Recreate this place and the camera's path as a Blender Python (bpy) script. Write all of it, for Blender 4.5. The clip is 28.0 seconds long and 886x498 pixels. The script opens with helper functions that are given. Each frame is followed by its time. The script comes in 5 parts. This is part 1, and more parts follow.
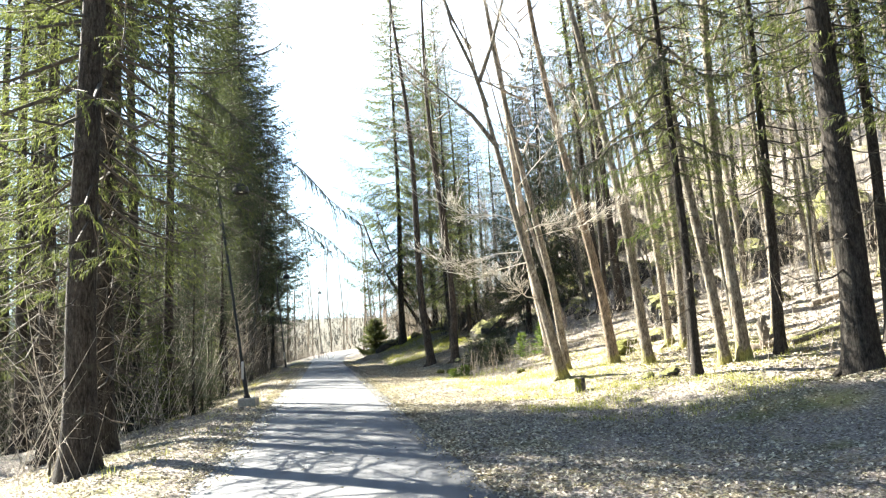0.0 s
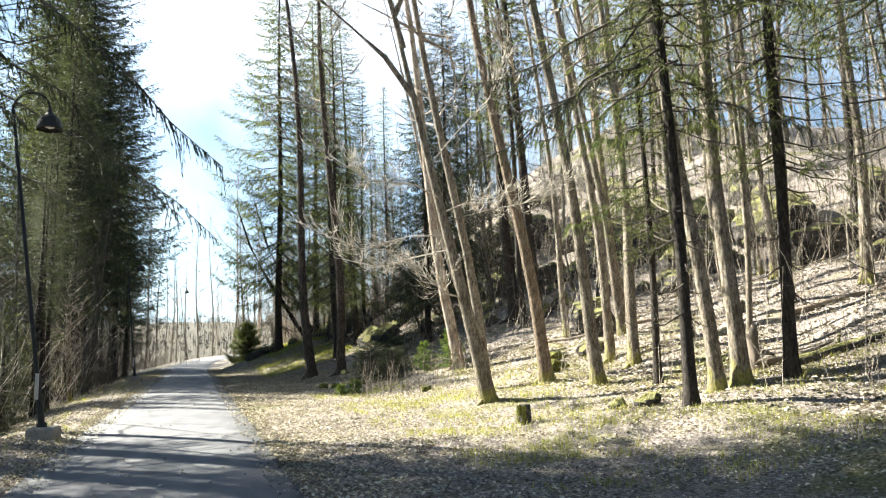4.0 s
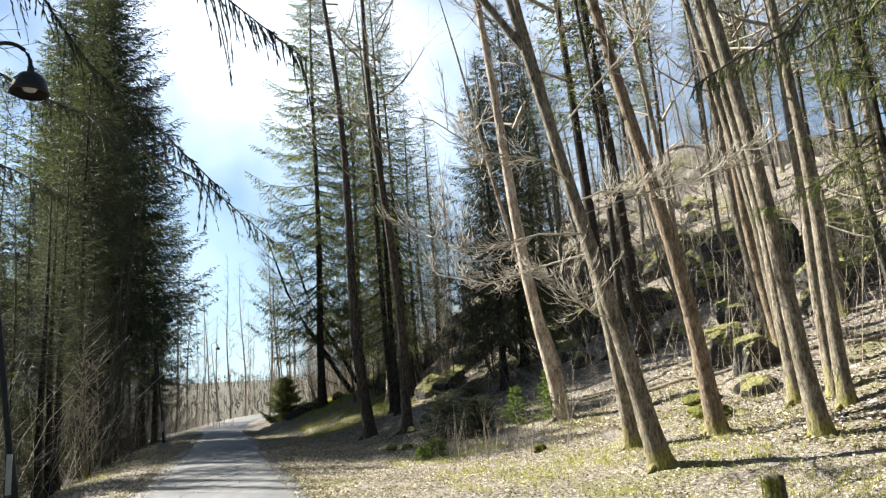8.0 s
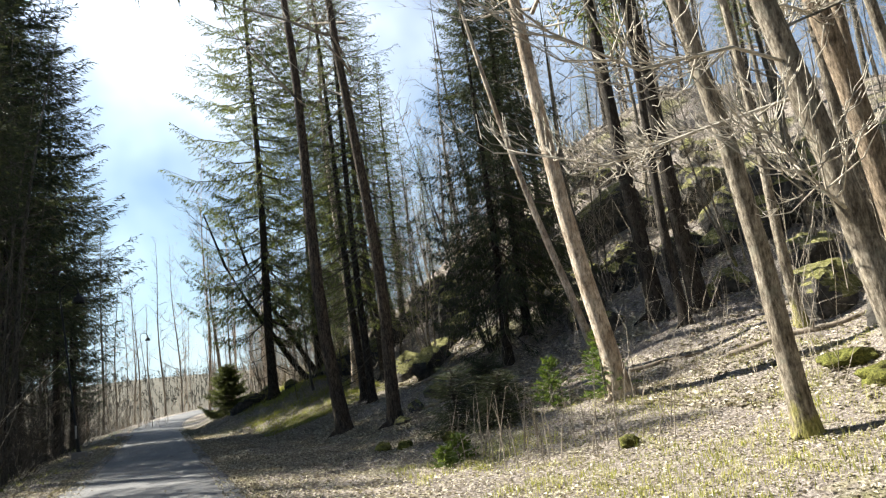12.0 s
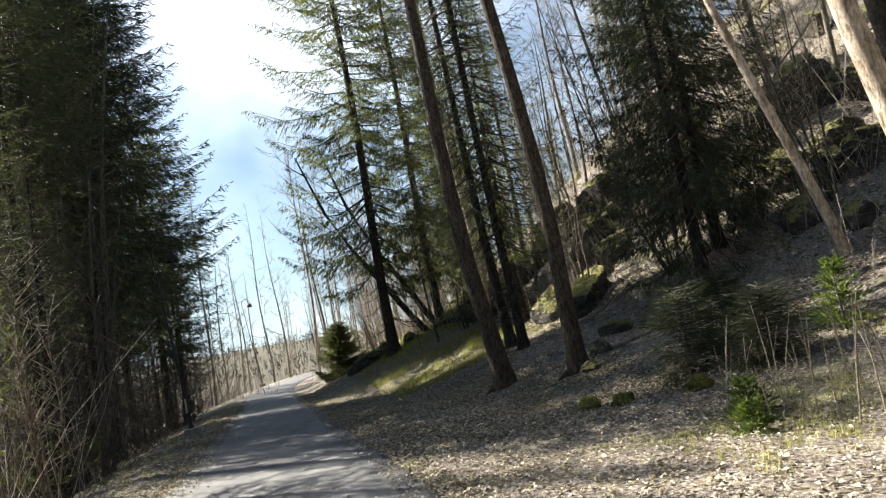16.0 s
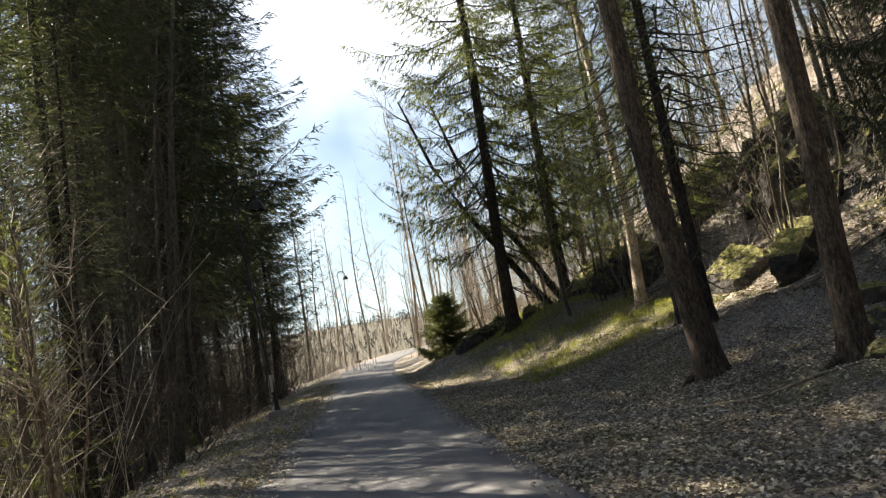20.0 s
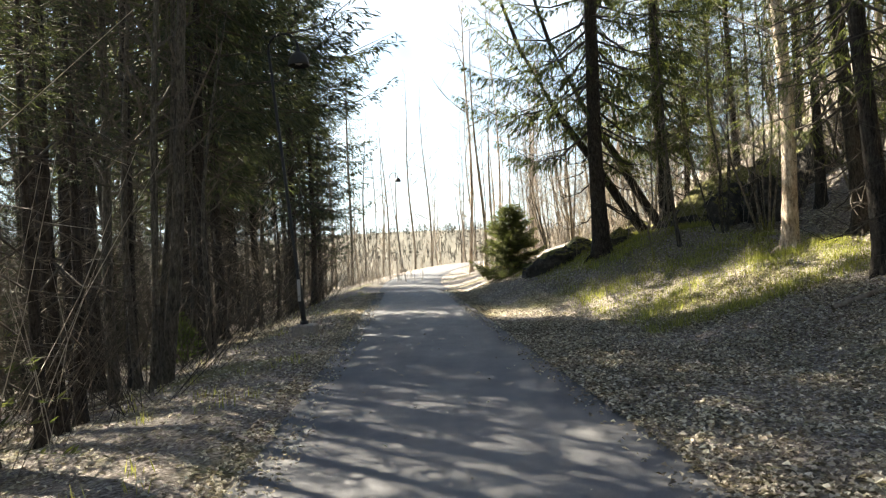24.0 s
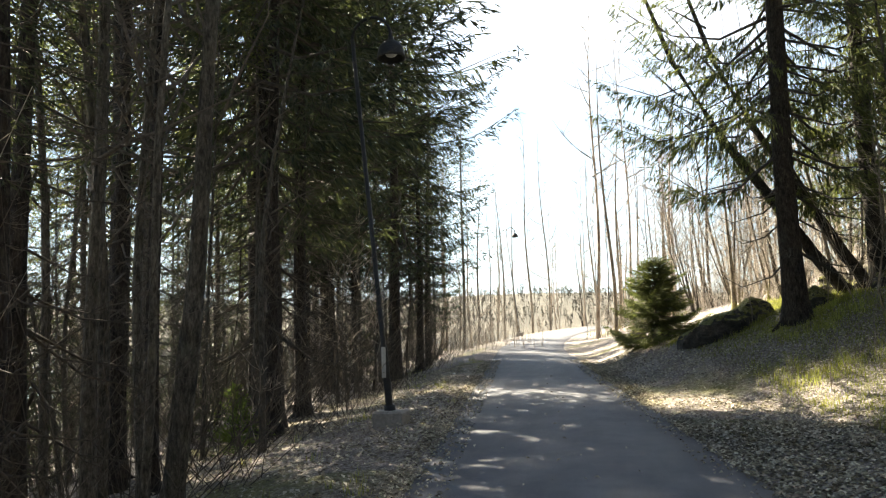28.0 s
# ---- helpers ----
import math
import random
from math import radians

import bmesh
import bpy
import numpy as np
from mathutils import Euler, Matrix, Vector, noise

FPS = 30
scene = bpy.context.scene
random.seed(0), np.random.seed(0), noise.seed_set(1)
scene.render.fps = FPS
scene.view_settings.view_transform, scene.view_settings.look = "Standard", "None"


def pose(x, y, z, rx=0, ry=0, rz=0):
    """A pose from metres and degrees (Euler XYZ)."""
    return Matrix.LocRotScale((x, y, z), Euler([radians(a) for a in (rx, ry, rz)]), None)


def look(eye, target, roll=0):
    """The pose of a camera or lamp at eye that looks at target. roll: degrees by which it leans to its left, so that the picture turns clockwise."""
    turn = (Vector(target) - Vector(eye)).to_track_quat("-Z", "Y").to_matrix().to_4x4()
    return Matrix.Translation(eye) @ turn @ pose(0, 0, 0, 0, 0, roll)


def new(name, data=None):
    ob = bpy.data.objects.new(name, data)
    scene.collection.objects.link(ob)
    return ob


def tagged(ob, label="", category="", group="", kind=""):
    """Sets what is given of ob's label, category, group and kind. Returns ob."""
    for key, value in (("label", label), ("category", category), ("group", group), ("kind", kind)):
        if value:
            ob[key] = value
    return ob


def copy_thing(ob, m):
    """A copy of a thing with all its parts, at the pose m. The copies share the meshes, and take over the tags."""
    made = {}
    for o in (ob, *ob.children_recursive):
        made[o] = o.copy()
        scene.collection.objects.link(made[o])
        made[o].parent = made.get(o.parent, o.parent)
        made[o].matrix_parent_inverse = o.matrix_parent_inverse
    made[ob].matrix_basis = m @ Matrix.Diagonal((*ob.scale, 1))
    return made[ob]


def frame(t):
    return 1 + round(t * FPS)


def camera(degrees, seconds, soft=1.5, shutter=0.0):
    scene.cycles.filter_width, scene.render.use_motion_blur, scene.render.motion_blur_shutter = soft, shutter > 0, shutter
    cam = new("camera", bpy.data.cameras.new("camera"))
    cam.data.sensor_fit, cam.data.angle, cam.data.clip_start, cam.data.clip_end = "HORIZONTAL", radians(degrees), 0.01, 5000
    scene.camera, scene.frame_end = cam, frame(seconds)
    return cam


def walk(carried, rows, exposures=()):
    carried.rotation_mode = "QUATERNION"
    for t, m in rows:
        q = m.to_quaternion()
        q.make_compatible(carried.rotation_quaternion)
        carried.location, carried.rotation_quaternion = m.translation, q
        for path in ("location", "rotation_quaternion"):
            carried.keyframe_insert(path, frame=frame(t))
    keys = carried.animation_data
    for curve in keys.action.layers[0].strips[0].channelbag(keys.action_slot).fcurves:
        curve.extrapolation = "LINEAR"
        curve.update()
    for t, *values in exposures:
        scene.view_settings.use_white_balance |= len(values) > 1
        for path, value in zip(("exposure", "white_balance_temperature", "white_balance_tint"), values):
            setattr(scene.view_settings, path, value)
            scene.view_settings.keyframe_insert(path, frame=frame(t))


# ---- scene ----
cam = camera(61.97, 28.0, 1.25)
TILT, LEAN = 8.0, 3.0
ROWS = [
    (0.0, 0.000, -0.000, 1.486, -0.44, -1.09, -0.34),
    (0.5, 0.012, 0.604, 1.478, -5.57, -3.69, -2.10),
    (1.0, 0.033, 1.204, 1.476, -9.02, -0.08, -3.06),
    (1.5, 0.031, 1.823, 1.482, -8.06, 0.12, -3.28),
    (2.0, 0.003, 2.436, 1.490, -12.18, -0.13, -3.60),
    (2.5, -0.041, 3.068, 1.499, -7.61, 1.48, -4.98),
    (3.0, -0.082, 3.707, 1.503, -11.92, -0.93, -4.61),
    (3.5, -0.151, 4.350, 1.502, -10.38, -0.53, -3.91),
    (5.5, -0.595, 6.840, 1.487, -9.47, 0.13, -1.74),
    (6.0, -0.701, 7.432, 1.491, -10.49, -1.06, -1.54),
    (6.5, -0.794, 7.991, 1.499, -13.99, 2.93, -2.18),
    (7.0, -0.933, 8.560, 1.500, -10.01, -0.01, -1.62),
    (7.5, -1.058, 9.116, 1.490, -9.73, 1.87, -0.41),
    (8.0, -1.205, 9.718, 1.481, -7.59, 3.63, -0.33),
    (8.5, -1.344, 10.359, 1.476, -14.39, 1.84, -1.15),
    (9.0, -1.498, 11.063, 1.468, -10.30, 1.67, 0.21),
    (9.5, -1.618, 11.801, 1.454, -11.13, 1.50, 0.92),
    (10.0, -1.680, 12.554, 1.449, -6.21, 1.66, 1.37),
    (10.5, -1.684, 13.282, 1.451, -11.46, 1.27, 1.60),
    (11.0, -1.693, 13.984, 1.460, -10.84, 2.39, 1.81),
    (11.5, -1.751, 14.651, 1.470, -11.81, 2.33, 1.87),
    (13.5, -2.167, 17.077, 1.509, -13.17, 2.69, 1.75),
    (14.0, -2.279, 17.648, 1.500, -15.14, 3.89, 2.13),
    (14.5, -2.434, 18.238, 1.480, -8.40, 3.29, 3.19),
    (15.0, -2.562, 18.819, 1.466, -9.19, 3.01, 3.45),
    (15.5, -2.717, 19.439, 1.458, -1.80, 3.09, 6.53),
    (16.0, -2.834, 20.068, 1.454, -5.92, -0.82, 6.94),
    (16.5, -2.940, 20.703, 1.458, -5.92, 1.97, 7.48),
    (17.0, -3.046, 21.331, 1.451, -6.50, 3.86, 7.51),
    (17.5, -3.160, 21.967, 1.441, -9.46, 3.61, 7.36),
    (18.0, -3.281, 22.590, 1.429, -9.24, 2.90, 6.83),
    (18.5, -3.397, 23.183, 1.417, -3.42, 3.83, 7.98),
    (19.0, -3.496, 23.752, 1.406, -0.69, 0.08, 8.14),
    (19.5, -3.592, 24.309, 1.400, -5.08, -0.57, 7.43),
    (20.0, -3.713, 24.861, 1.396, 1.29, -1.43, 6.38),
    (20.5, -3.845, 25.406, 1.389, 2.59, -1.17, 6.66),
    (21.0, -3.984, 25.945, 1.386, 4.17, -2.69, 6.83),
    (21.5, -4.110, 26.482, 1.392, 4.25, -2.86, 5.13),
    (23.5, -4.566, 28.795, 1.453, 3.71, -8.53, 0.28),
    (24.0, -4.643, 29.386, 1.455, 5.47, -7.74, 0.64),
    (24.5, -4.729, 29.938, 1.453, 8.00, -7.36, 0.02),
    (25.0, -4.784, 30.484, 1.444, 9.63, -6.46, -0.87),
    (25.5, -4.838, 31.024, 1.430, 7.55, -8.63, -2.47),
    (26.0, -4.924, 31.581, 1.432, 7.91, -5.61, -2.93),
    (26.5, -5.026, 32.149, 1.431, 9.72, -4.61, -1.04),
    (27.0, -5.106, 32.671, 1.412, 9.26, -3.57, -0.13),
    (27.5, -5.261, 33.171, 1.426, 13.11, -2.39, -0.02),
    (28.0, -5.471, 33.669, 1.451, 14.36, -2.82, 0.77),
]
EXPOSURES = [(0.0, 3.05, 6550, 6), (3.5, 2.55, 6550, 6), (6.0, 2.05, 6550, 6), (11.0, 1.85, 6600, 7), (16.0, 1.95, 6850, 8), (20.0, 2.05, 7500, 11), (21.5, 2.1, 7500, 10), (23.5, 2.75, 7350, 9), (28.0, 2.8, 7350, 9)]
walk(cam, [(t, Matrix.Translation((x, y, z)) @ pose(0, 0, 0, TILT, LEAN, 0) @ pose(0, 0, 0, 90 + pitch, roll, yaw)) for t, x, y, z, yaw, pitch, roll in ROWS], EXPOSURES)

# ---- light ----
world = bpy.data.worlds.new("world")
scene.world = world
world.use_nodes = True
wn = world.node_tree.nodes
SUN_AZ, SUN_EL = Vector((-0.79, 0.61, 0)).normalized(), radians(40)
sky = wn.new("ShaderNodeTexSky")
sky.sky_type, sky.sun_disc = "NISHITA", False
sky.sun_elevation, sky.sun_rotation = SUN_EL, math.atan2(SUN_AZ.x, SUN_AZ.y)
sky.air_density, sky.dust_density, sky.ozone_density = 1.3, 0.2, 2.0
wn["Background"].inputs[1].default_value = 0.024
wl = world.node_tree.links
cloud = wn.new("ShaderNodeTexNoise")
cloud.inputs["Scale"].default_value, cloud.inputs["Detail"].default_value, cloud.inputs["Roughness"].default_value = 1.7, 5, 0.5
where = wn.new("ShaderNodeTexCoord")
wl.new(where.outputs["Generated"], cloud.inputs["Vector"])
veil = wn.new("ShaderNodeValToRGB")
veil.color_ramp.elements[0].position, veil.color_ramp.elements[1].position = 0.5, 0.68
veil.color_ramp.elements[0].color, veil.color_ramp.elements[1].color = (0.0, 0.0, 0.0, 1), (0.9, 0.9, 0.9, 1)
wl.new(cloud.outputs["Fac"], veil.inputs[0])
skymix = wn.new("ShaderNodeMix")
skymix.data_type, skymix.blend_type = "RGBA", "ADD"
skymix.inputs[7].default_value = (17.0, 17.6, 18.4, 1)
near_sun, glow = wn.new("ShaderNodeVectorMath"), wn.new("ShaderNodeMapRange")
near_sun.operation = "DOT_PRODUCT"
near_sun.inputs[1].default_value = SUN_AZ * math.cos(SUN_EL) + Vector((0, 0, math.sin(SUN_EL)))
wl.new(where.outputs["Generated"], near_sun.inputs[0])
wl.new(near_sun.outputs["Value"], glow.inputs[0])
glow.inputs[1].default_value, glow.inputs[2].default_value, glow.inputs[3].default_value, glow.inputs[4].default_value = -0.1, 0.85, 0.12, 1.0
veiled = wn.new("ShaderNodeMath")
veiled.operation = "MULTIPLY"
wl.new(veil.outputs[0], veiled.inputs[0])
wl.new(glow.outputs[0], veiled.inputs[1])
wl.new(veiled.outputs[0], skymix.inputs[0])
clear = wn.new("ShaderNodeMix")
clear.data_type, clear.blend_type = "RGBA", "MULTIPLY"
clear.inputs[0].default_value = 1.0
clear.inputs[7].default_value = (0.72, 0.95, 1.2, 1)
wl.new(sky.outputs[0], clear.inputs[6])
wl.new(clear.outputs[2], skymix.inputs[6])
axes, low = wn.new("ShaderNodeSeparateXYZ"), wn.new("ShaderNodeMapRange")
low.inputs[1].default_value, low.inputs[2].default_value, low.inputs[3].default_value, low.inputs[4].default_value = 0.0, 0.42, 0.85, 0.0
wl.new(where.outputs["Generated"], axes.inputs[0])
wl.new(axes.outputs[2], low.inputs[0])
haze = wn.new("ShaderNodeMix")
haze.data_type = "RGBA"
haze.inputs[7].default_value = (12.5, 16.0, 19.5, 1)
hazed = wn.new("ShaderNodeMath")
hazed.operation = "MULTIPLY"
wl.new(low.outputs[0], hazed.inputs[0])
wl.new(glow.outputs[0], hazed.inputs[1])
wl.new(hazed.outputs[0], haze.inputs[0])
wl.new(skymix.outputs[2], haze.inputs[6])
wl.new(haze.outputs[2], wn["Background"].inputs[0])
sun = new("sun", bpy.data.lights.new("sun", "SUN"))
sun.data.energy, sun.data.angle, sun.data.color = 5.0, radians(0.55), (1.0, 0.95, 0.86)
toward = SUN_AZ * math.cos(SUN_EL) + Vector((0, 0, math.sin(SUN_EL)))
sun.matrix_world = look(tuple(toward * 60), (0, 0, 0))


# ---- materials ----
def ramp(nt, fac, stops):
    r = nt.nodes.new("ShaderNodeValToRGB")
    el = r.color_ramp.elements
    while len(el) < len(stops):
        el.new(0.5)
    for e, (p, c) in zip(el, stops):
        e.position, e.color = p, (*c, 1)
    nt.links.new(fac, r.inputs[0])
    return r.outputs[0]


def noise_of(nt, scale, detail=6, rough=0.6, stretch=None, coord="Object"):
    tc = nt.nodes.new("ShaderNodeTexCoord")
    n = nt.nodes.new("ShaderNodeTexNoise")
    n.inputs["Scale"].default_value, n.inputs["Detail"].default_value = scale, detail
    n.inputs["Roughness"].default_value = rough
    src = tc.outputs[coord]
    if stretch:
        mp = nt.nodes.new("ShaderNodeMapping")
        mp.inputs["Scale"].default_value = stretch
        nt.links.new(src, mp.inputs[0])
        src = mp.outputs[0]
    nt.links.new(src, n.inputs["Vector"])
    return n.outputs["Fac"]


def mixed(nt, fac, a, b, mode="MIX"):
    m = nt.nodes.new("ShaderNodeMix")
    m.data_type, m.blend_type = "RGBA", mode
    for sock, val in ((m.inputs[0], fac), (m.inputs[6], a), (m.inputs[7], b)):
        if isinstance(val, (int, float)):
            sock.default_value = val
        elif isinstance(val, tuple):
            sock.default_value = (*val, 1)
        else:
            nt.links.new(val, sock)
    return m.outputs[2]


def bumped(nt, bsdf, height, strength, dist):
    b = nt.nodes.new("ShaderNodeBump")
    b.inputs["Strength"].default_value, b.inputs["Distance"].default_value = strength, dist
    nt.links.new(height, b.inputs["Height"])
    nt.links.new(b.outputs[0], bsdf.inputs["Normal"])


def material(name, rough=0.9):
    m = bpy.data.materials.new(name)
    m.use_nodes = True
    nt = m.node_tree
    b = nt.nodes["Principled BSDF"]
    b.inputs["Roughness"].default_value = rough
    b.inputs["Specular IOR Level"].default_value = 0.25
    return m, nt, b


def two_scale(name, fine, coarse, fine_scale, coarse_scale, rough=0.9, bump=0.5, dist=0.01, stretch=None, tint=0.0):
    """Grain from a fine ramp, blotches from a coarse ramp multiplied over it."""
    m, nt, b = material(name, rough)
    f = noise_of(nt, fine_scale, 8, 0.7, stretch)
    c = noise_of(nt, coarse_scale, 4, 0.6)
    col = mixed(nt, 1.0, ramp(nt, f, fine), ramp(nt, c, coarse), "MULTIPLY")
    if tint:
        info = nt.nodes.new("ShaderNodeObjectInfo")
        r = ramp(nt, info.outputs["Random"], [(0.0, (1 - tint,) * 3), (1.0, (1 + tint,) * 3)])
        col = mixed(nt, 1.0, col, r, "MULTIPLY")
    nt.links.new(col, b.inputs["Base Color"])
    bumped(nt, b, f, bump, dist)
    return m


def bark(name, fine, coarse, tint=0.08, lichen=(0.16, 0.17, 0.12), patchy=0.5, moss=0.0):
    """Furrowed bark: fine grain, long furrows along the stem, blotches, and grey-green lichen in patches."""
    m, nt, b = material(name, 0.94)
    f = noise_of(nt, 40, 8, 0.7, (1, 1, 0.3))
    furrow = noise_of(nt, 17, 6, 0.7, (1, 1, 0.3))
    col = mixed(nt, 1.0, ramp(nt, f, fine), ramp(nt, furrow, [(0.38, (0.42, 0.40, 0.38)), (0.5, (0.95, 0.94, 0.93)), (0.62, (1.22, 1.2, 1.16))]), "MULTIPLY")
    col = mixed(nt, 1.0, col, ramp(nt, noise_of(nt, 1.2, 4, 0.6), coarse), "MULTIPLY")
    col = mixed(nt, ramp(nt, noise_of(nt, 3.4, 5, 0.7), [(0.56, (0, 0, 0)), (0.68, (patchy,) * 3)]), col, lichen)
    if moss:
        tc, sep, low, add = (nt.nodes.new(k) for k in ("ShaderNodeTexCoord", "ShaderNodeSeparateXYZ", "ShaderNodeMapRange", "ShaderNodeMath"))
        nt.links.new(tc.outputs["Object"], sep.inputs[0])
        nt.links.new(sep.outputs[2], low.inputs[0])
        low.inputs[1].default_value, low.inputs[2].default_value, low.inputs[3].default_value, low.inputs[4].default_value = 0.0, 1.1, 0.42, 0.0
        nt.links.new(low.outputs[0], add.inputs[0])
        nt.links.new(noise_of(nt, 3.0, 6, 0.7, (1, 1, 0.6)), add.inputs[1])
        green = ramp(nt, f, [(0.36, (0.1, 0.1, 0.02)), (0.64, (0.36, 0.33, 0.09))])
        col = mixed(nt, ramp(nt, add.outputs[0], [(0.72, (0, 0, 0)), (0.86, (moss,) * 3)]), col, green)
    info = nt.nodes.new("ShaderNodeObjectInfo")
    col = mixed(nt, 1.0, col, ramp(nt, info.outputs["Random"], [(0.0, (1 - tint,) * 3), (1.0, (1 + tint,) * 3)]), "MULTIPLY")
    nt.links.new(col, b.inputs["Base Color"])
    bumped(nt, b, furrow, 1.0, 0.035)
    return m


WHITE = [(0.3, (0.75, 0.75, 0.75)), (0.7, (1.1, 1.08, 1.05))]
bark_brown = bark("bark_brown", [(0.36, (0.032, 0.025, 0.02)), (0.5, (0.08, 0.064, 0.051)), (0.64, (0.15, 0.124, 0.1))], WHITE, 0.1, (0.08, 0.078, 0.055))
bark_dark = bark("bark_dark", [(0.36, (0.022, 0.018, 0.015)), (0.5, (0.048, 0.041, 0.035)), (0.64, (0.085, 0.075, 0.065))], WHITE, 0.1, (0.07, 0.07, 0.055))
bark_pale = bark("bark_pale", [(0.36, (0.109, 0.095, 0.078)), (0.5, (0.235, 0.210, 0.178)), (0.64, (0.395, 0.370, 0.328))], [(0.38, (0.66, 0.62, 0.55)), (0.62, (1.08, 1.05, 1.0))], 0.14, (0.27, 0.26, 0.21), 0.5, 0.85)
bark_warm = bark("bark_warm", [(0.36, (0.11, 0.084, 0.06)), (0.5, (0.21, 0.165, 0.12)), (0.64, (0.35, 0.28, 0.22))], WHITE, 0.1, (0.2, 0.18, 0.14), 0.5, 0.7)
bark_birch = bark("bark_birch", [(0.32, (0.3, 0.24, 0.185)), (0.48, (0.5, 0.43, 0.36)), (0.66, (0.68, 0.62, 0.55))], [(0.36, (0.5, 0.44, 0.38)), (0.6, (1.05, 1.03, 1.0))], 0.06, (0.4, 0.38, 0.33))
bark_grey = bark("bark_grey", [(0.36, (0.055, 0.051, 0.043)), (0.5, (0.105, 0.098, 0.083)), (0.64, (0.18, 0.17, 0.148))], WHITE, 0.12, (0.14, 0.145, 0.105))
twig_mat = two_scale("twig_bark", [(0.4, (0.17, 0.145, 0.115)), (0.6, (0.44, 0.39, 0.33))], WHITE, 14, 1.5, 0.9, 0.4, 0.005)
twig_dark = two_scale("twig_dark", [(0.3, (0.065, 0.056, 0.047)), (0.7, (0.19, 0.168, 0.142))], WHITE, 14, 1.5, 0.9, 0.4, 0.005)
twig_white = two_scale("maple_twig", [(0.35, (0.3, 0.27, 0.225)), (0.65, (0.58, 0.54, 0.47))], WHITE, 14, 1.5, 0.85, 0.3, 0.004)
bough_dark = two_scale("bough_bark", [(0.3, (0.04, 0.034, 0.028)), (0.7, (0.12, 0.105, 0.088))], WHITE, 14, 1.5, 0.9, 0.4, 0.005)
deadwood = two_scale("deadwood", [(0.3, (0.1, 0.08, 0.06)), (0.6, (0.26, 0.22, 0.18)), (0.8, (0.36, 0.32, 0.27))],
                     WHITE, 10, 1.4, 0.95, 0.8, 0.02, (1, 1, 0.2))


def leafy(name, low, high, sss=0.35, rough=0.55, middle=None):
    m, nt, b = material(name, rough)
    geo = nt.nodes.new("ShaderNodeNewGeometry")
    col = ramp(nt, geo.outputs["Random Per Island"], [(0.0, low), (0.52, middle), (1.0, high)] if middle else [(0.0, low), (1.0, high)])
    n = noise_of(nt, 0.6, 3)
    col = mixed(nt, 1.0, col, ramp(nt, n, [(0.3, (0.75, 0.75, 0.7)), (0.7, (1.15, 1.15, 1.0))]), "MULTIPLY")
    tr = nt.nodes.new("ShaderNodeBsdfTranslucent")
    mix = nt.nodes.new("ShaderNodeMixShader")
    mix.inputs[0].default_value = sss
    nt.links.new(col, b.inputs["Base Color"])
    nt.links.new(mixed(nt, 1.0, col, (1.25, 1.3, 0.75), "MULTIPLY"), tr.inputs[0])
    nt.links.new(b.outputs[0], mix.inputs[1])
    nt.links.new(tr.outputs[0], mix.inputs[2])
    nt.links.new(mix.outputs[0], nt.nodes["Material Output"].inputs[0])
    return m


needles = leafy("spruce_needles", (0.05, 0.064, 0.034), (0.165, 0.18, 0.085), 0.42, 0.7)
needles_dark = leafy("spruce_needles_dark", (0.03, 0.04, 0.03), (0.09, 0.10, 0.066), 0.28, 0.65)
needles_light = leafy("young_needles", (0.06, 0.10, 0.03), (0.15, 0.19, 0.06), 0.4)
grass_mat = leafy("dry_grass", (0.18, 0.20, 0.05), (0.5, 0.47, 0.2), 0.35, 0.7)
turf_mat = leafy("mossy_turf", (0.12, 0.14, 0.03), (0.36, 0.37, 0.11), 0.3, 0.8)
bank_grass = leafy("bank_grass", (0.16, 0.175, 0.05), (0.49, 0.485, 0.19), 0.4, 0.7)
moss_mat = leafy("moss_tufts", (0.09, 0.11, 0.02), (0.22, 0.22, 0.05), 0.3, 0.9)
leaf_mat = leafy("fallen_leaves", (0.12, 0.097, 0.085), (0.72, 0.665, 0.61), 0.12, 0.85, (0.33, 0.285, 0.255))
moss_ground = two_scale("moss_cushion", [(0.35, (0.035, 0.04, 0.01)), (0.5, (0.11, 0.115, 0.025)), (0.66, (0.24, 0.235, 0.06))], [(0.35, (0.45, 0.42, 0.4)), (0.6, (1.05, 1.05, 1.0))], 34, 3.5, 0.95, 1.0, 0.03)

# forest floor: leaf mould, pale straw and moss in patches
ground_mat, nt, b = material("forest_floor", 0.95)
fine, mid, big = noise_of(nt, 22, 9, 0.75), noise_of(nt, 2.2, 6, 0.65), noise_of(nt, 0.28, 5, 0.6)
litter = ramp(nt, fine, [(0.36, (0.045, 0.036, 0.03)), (0.5, (0.22, 0.188, 0.165)), (0.64, (0.58, 0.525, 0.475))])
straw = ramp(nt, fine, [(0.3, (0.13, 0.12, 0.062)), (0.55, (0.34, 0.31, 0.185)), (0.75, (0.56, 0.515, 0.37))])
mossy = ramp(nt, fine, [(0.3, (0.08, 0.085, 0.02)), (0.7, (0.25, 0.25, 0.07))])
col = mixed(nt, ramp(nt, mid, [(0.54, (0, 0, 0)), (0.68, (0.7, 0.7, 0.7))]), litter, straw)
col = mixed(nt, ramp(nt, big, [(0.56, (0, 0, 0)), (0.66, (0.7, 0.7, 0.7))]), col, mossy)
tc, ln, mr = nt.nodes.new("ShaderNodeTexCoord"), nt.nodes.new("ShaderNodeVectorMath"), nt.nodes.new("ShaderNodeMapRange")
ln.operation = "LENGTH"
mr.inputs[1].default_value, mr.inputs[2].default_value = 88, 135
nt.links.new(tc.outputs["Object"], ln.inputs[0])
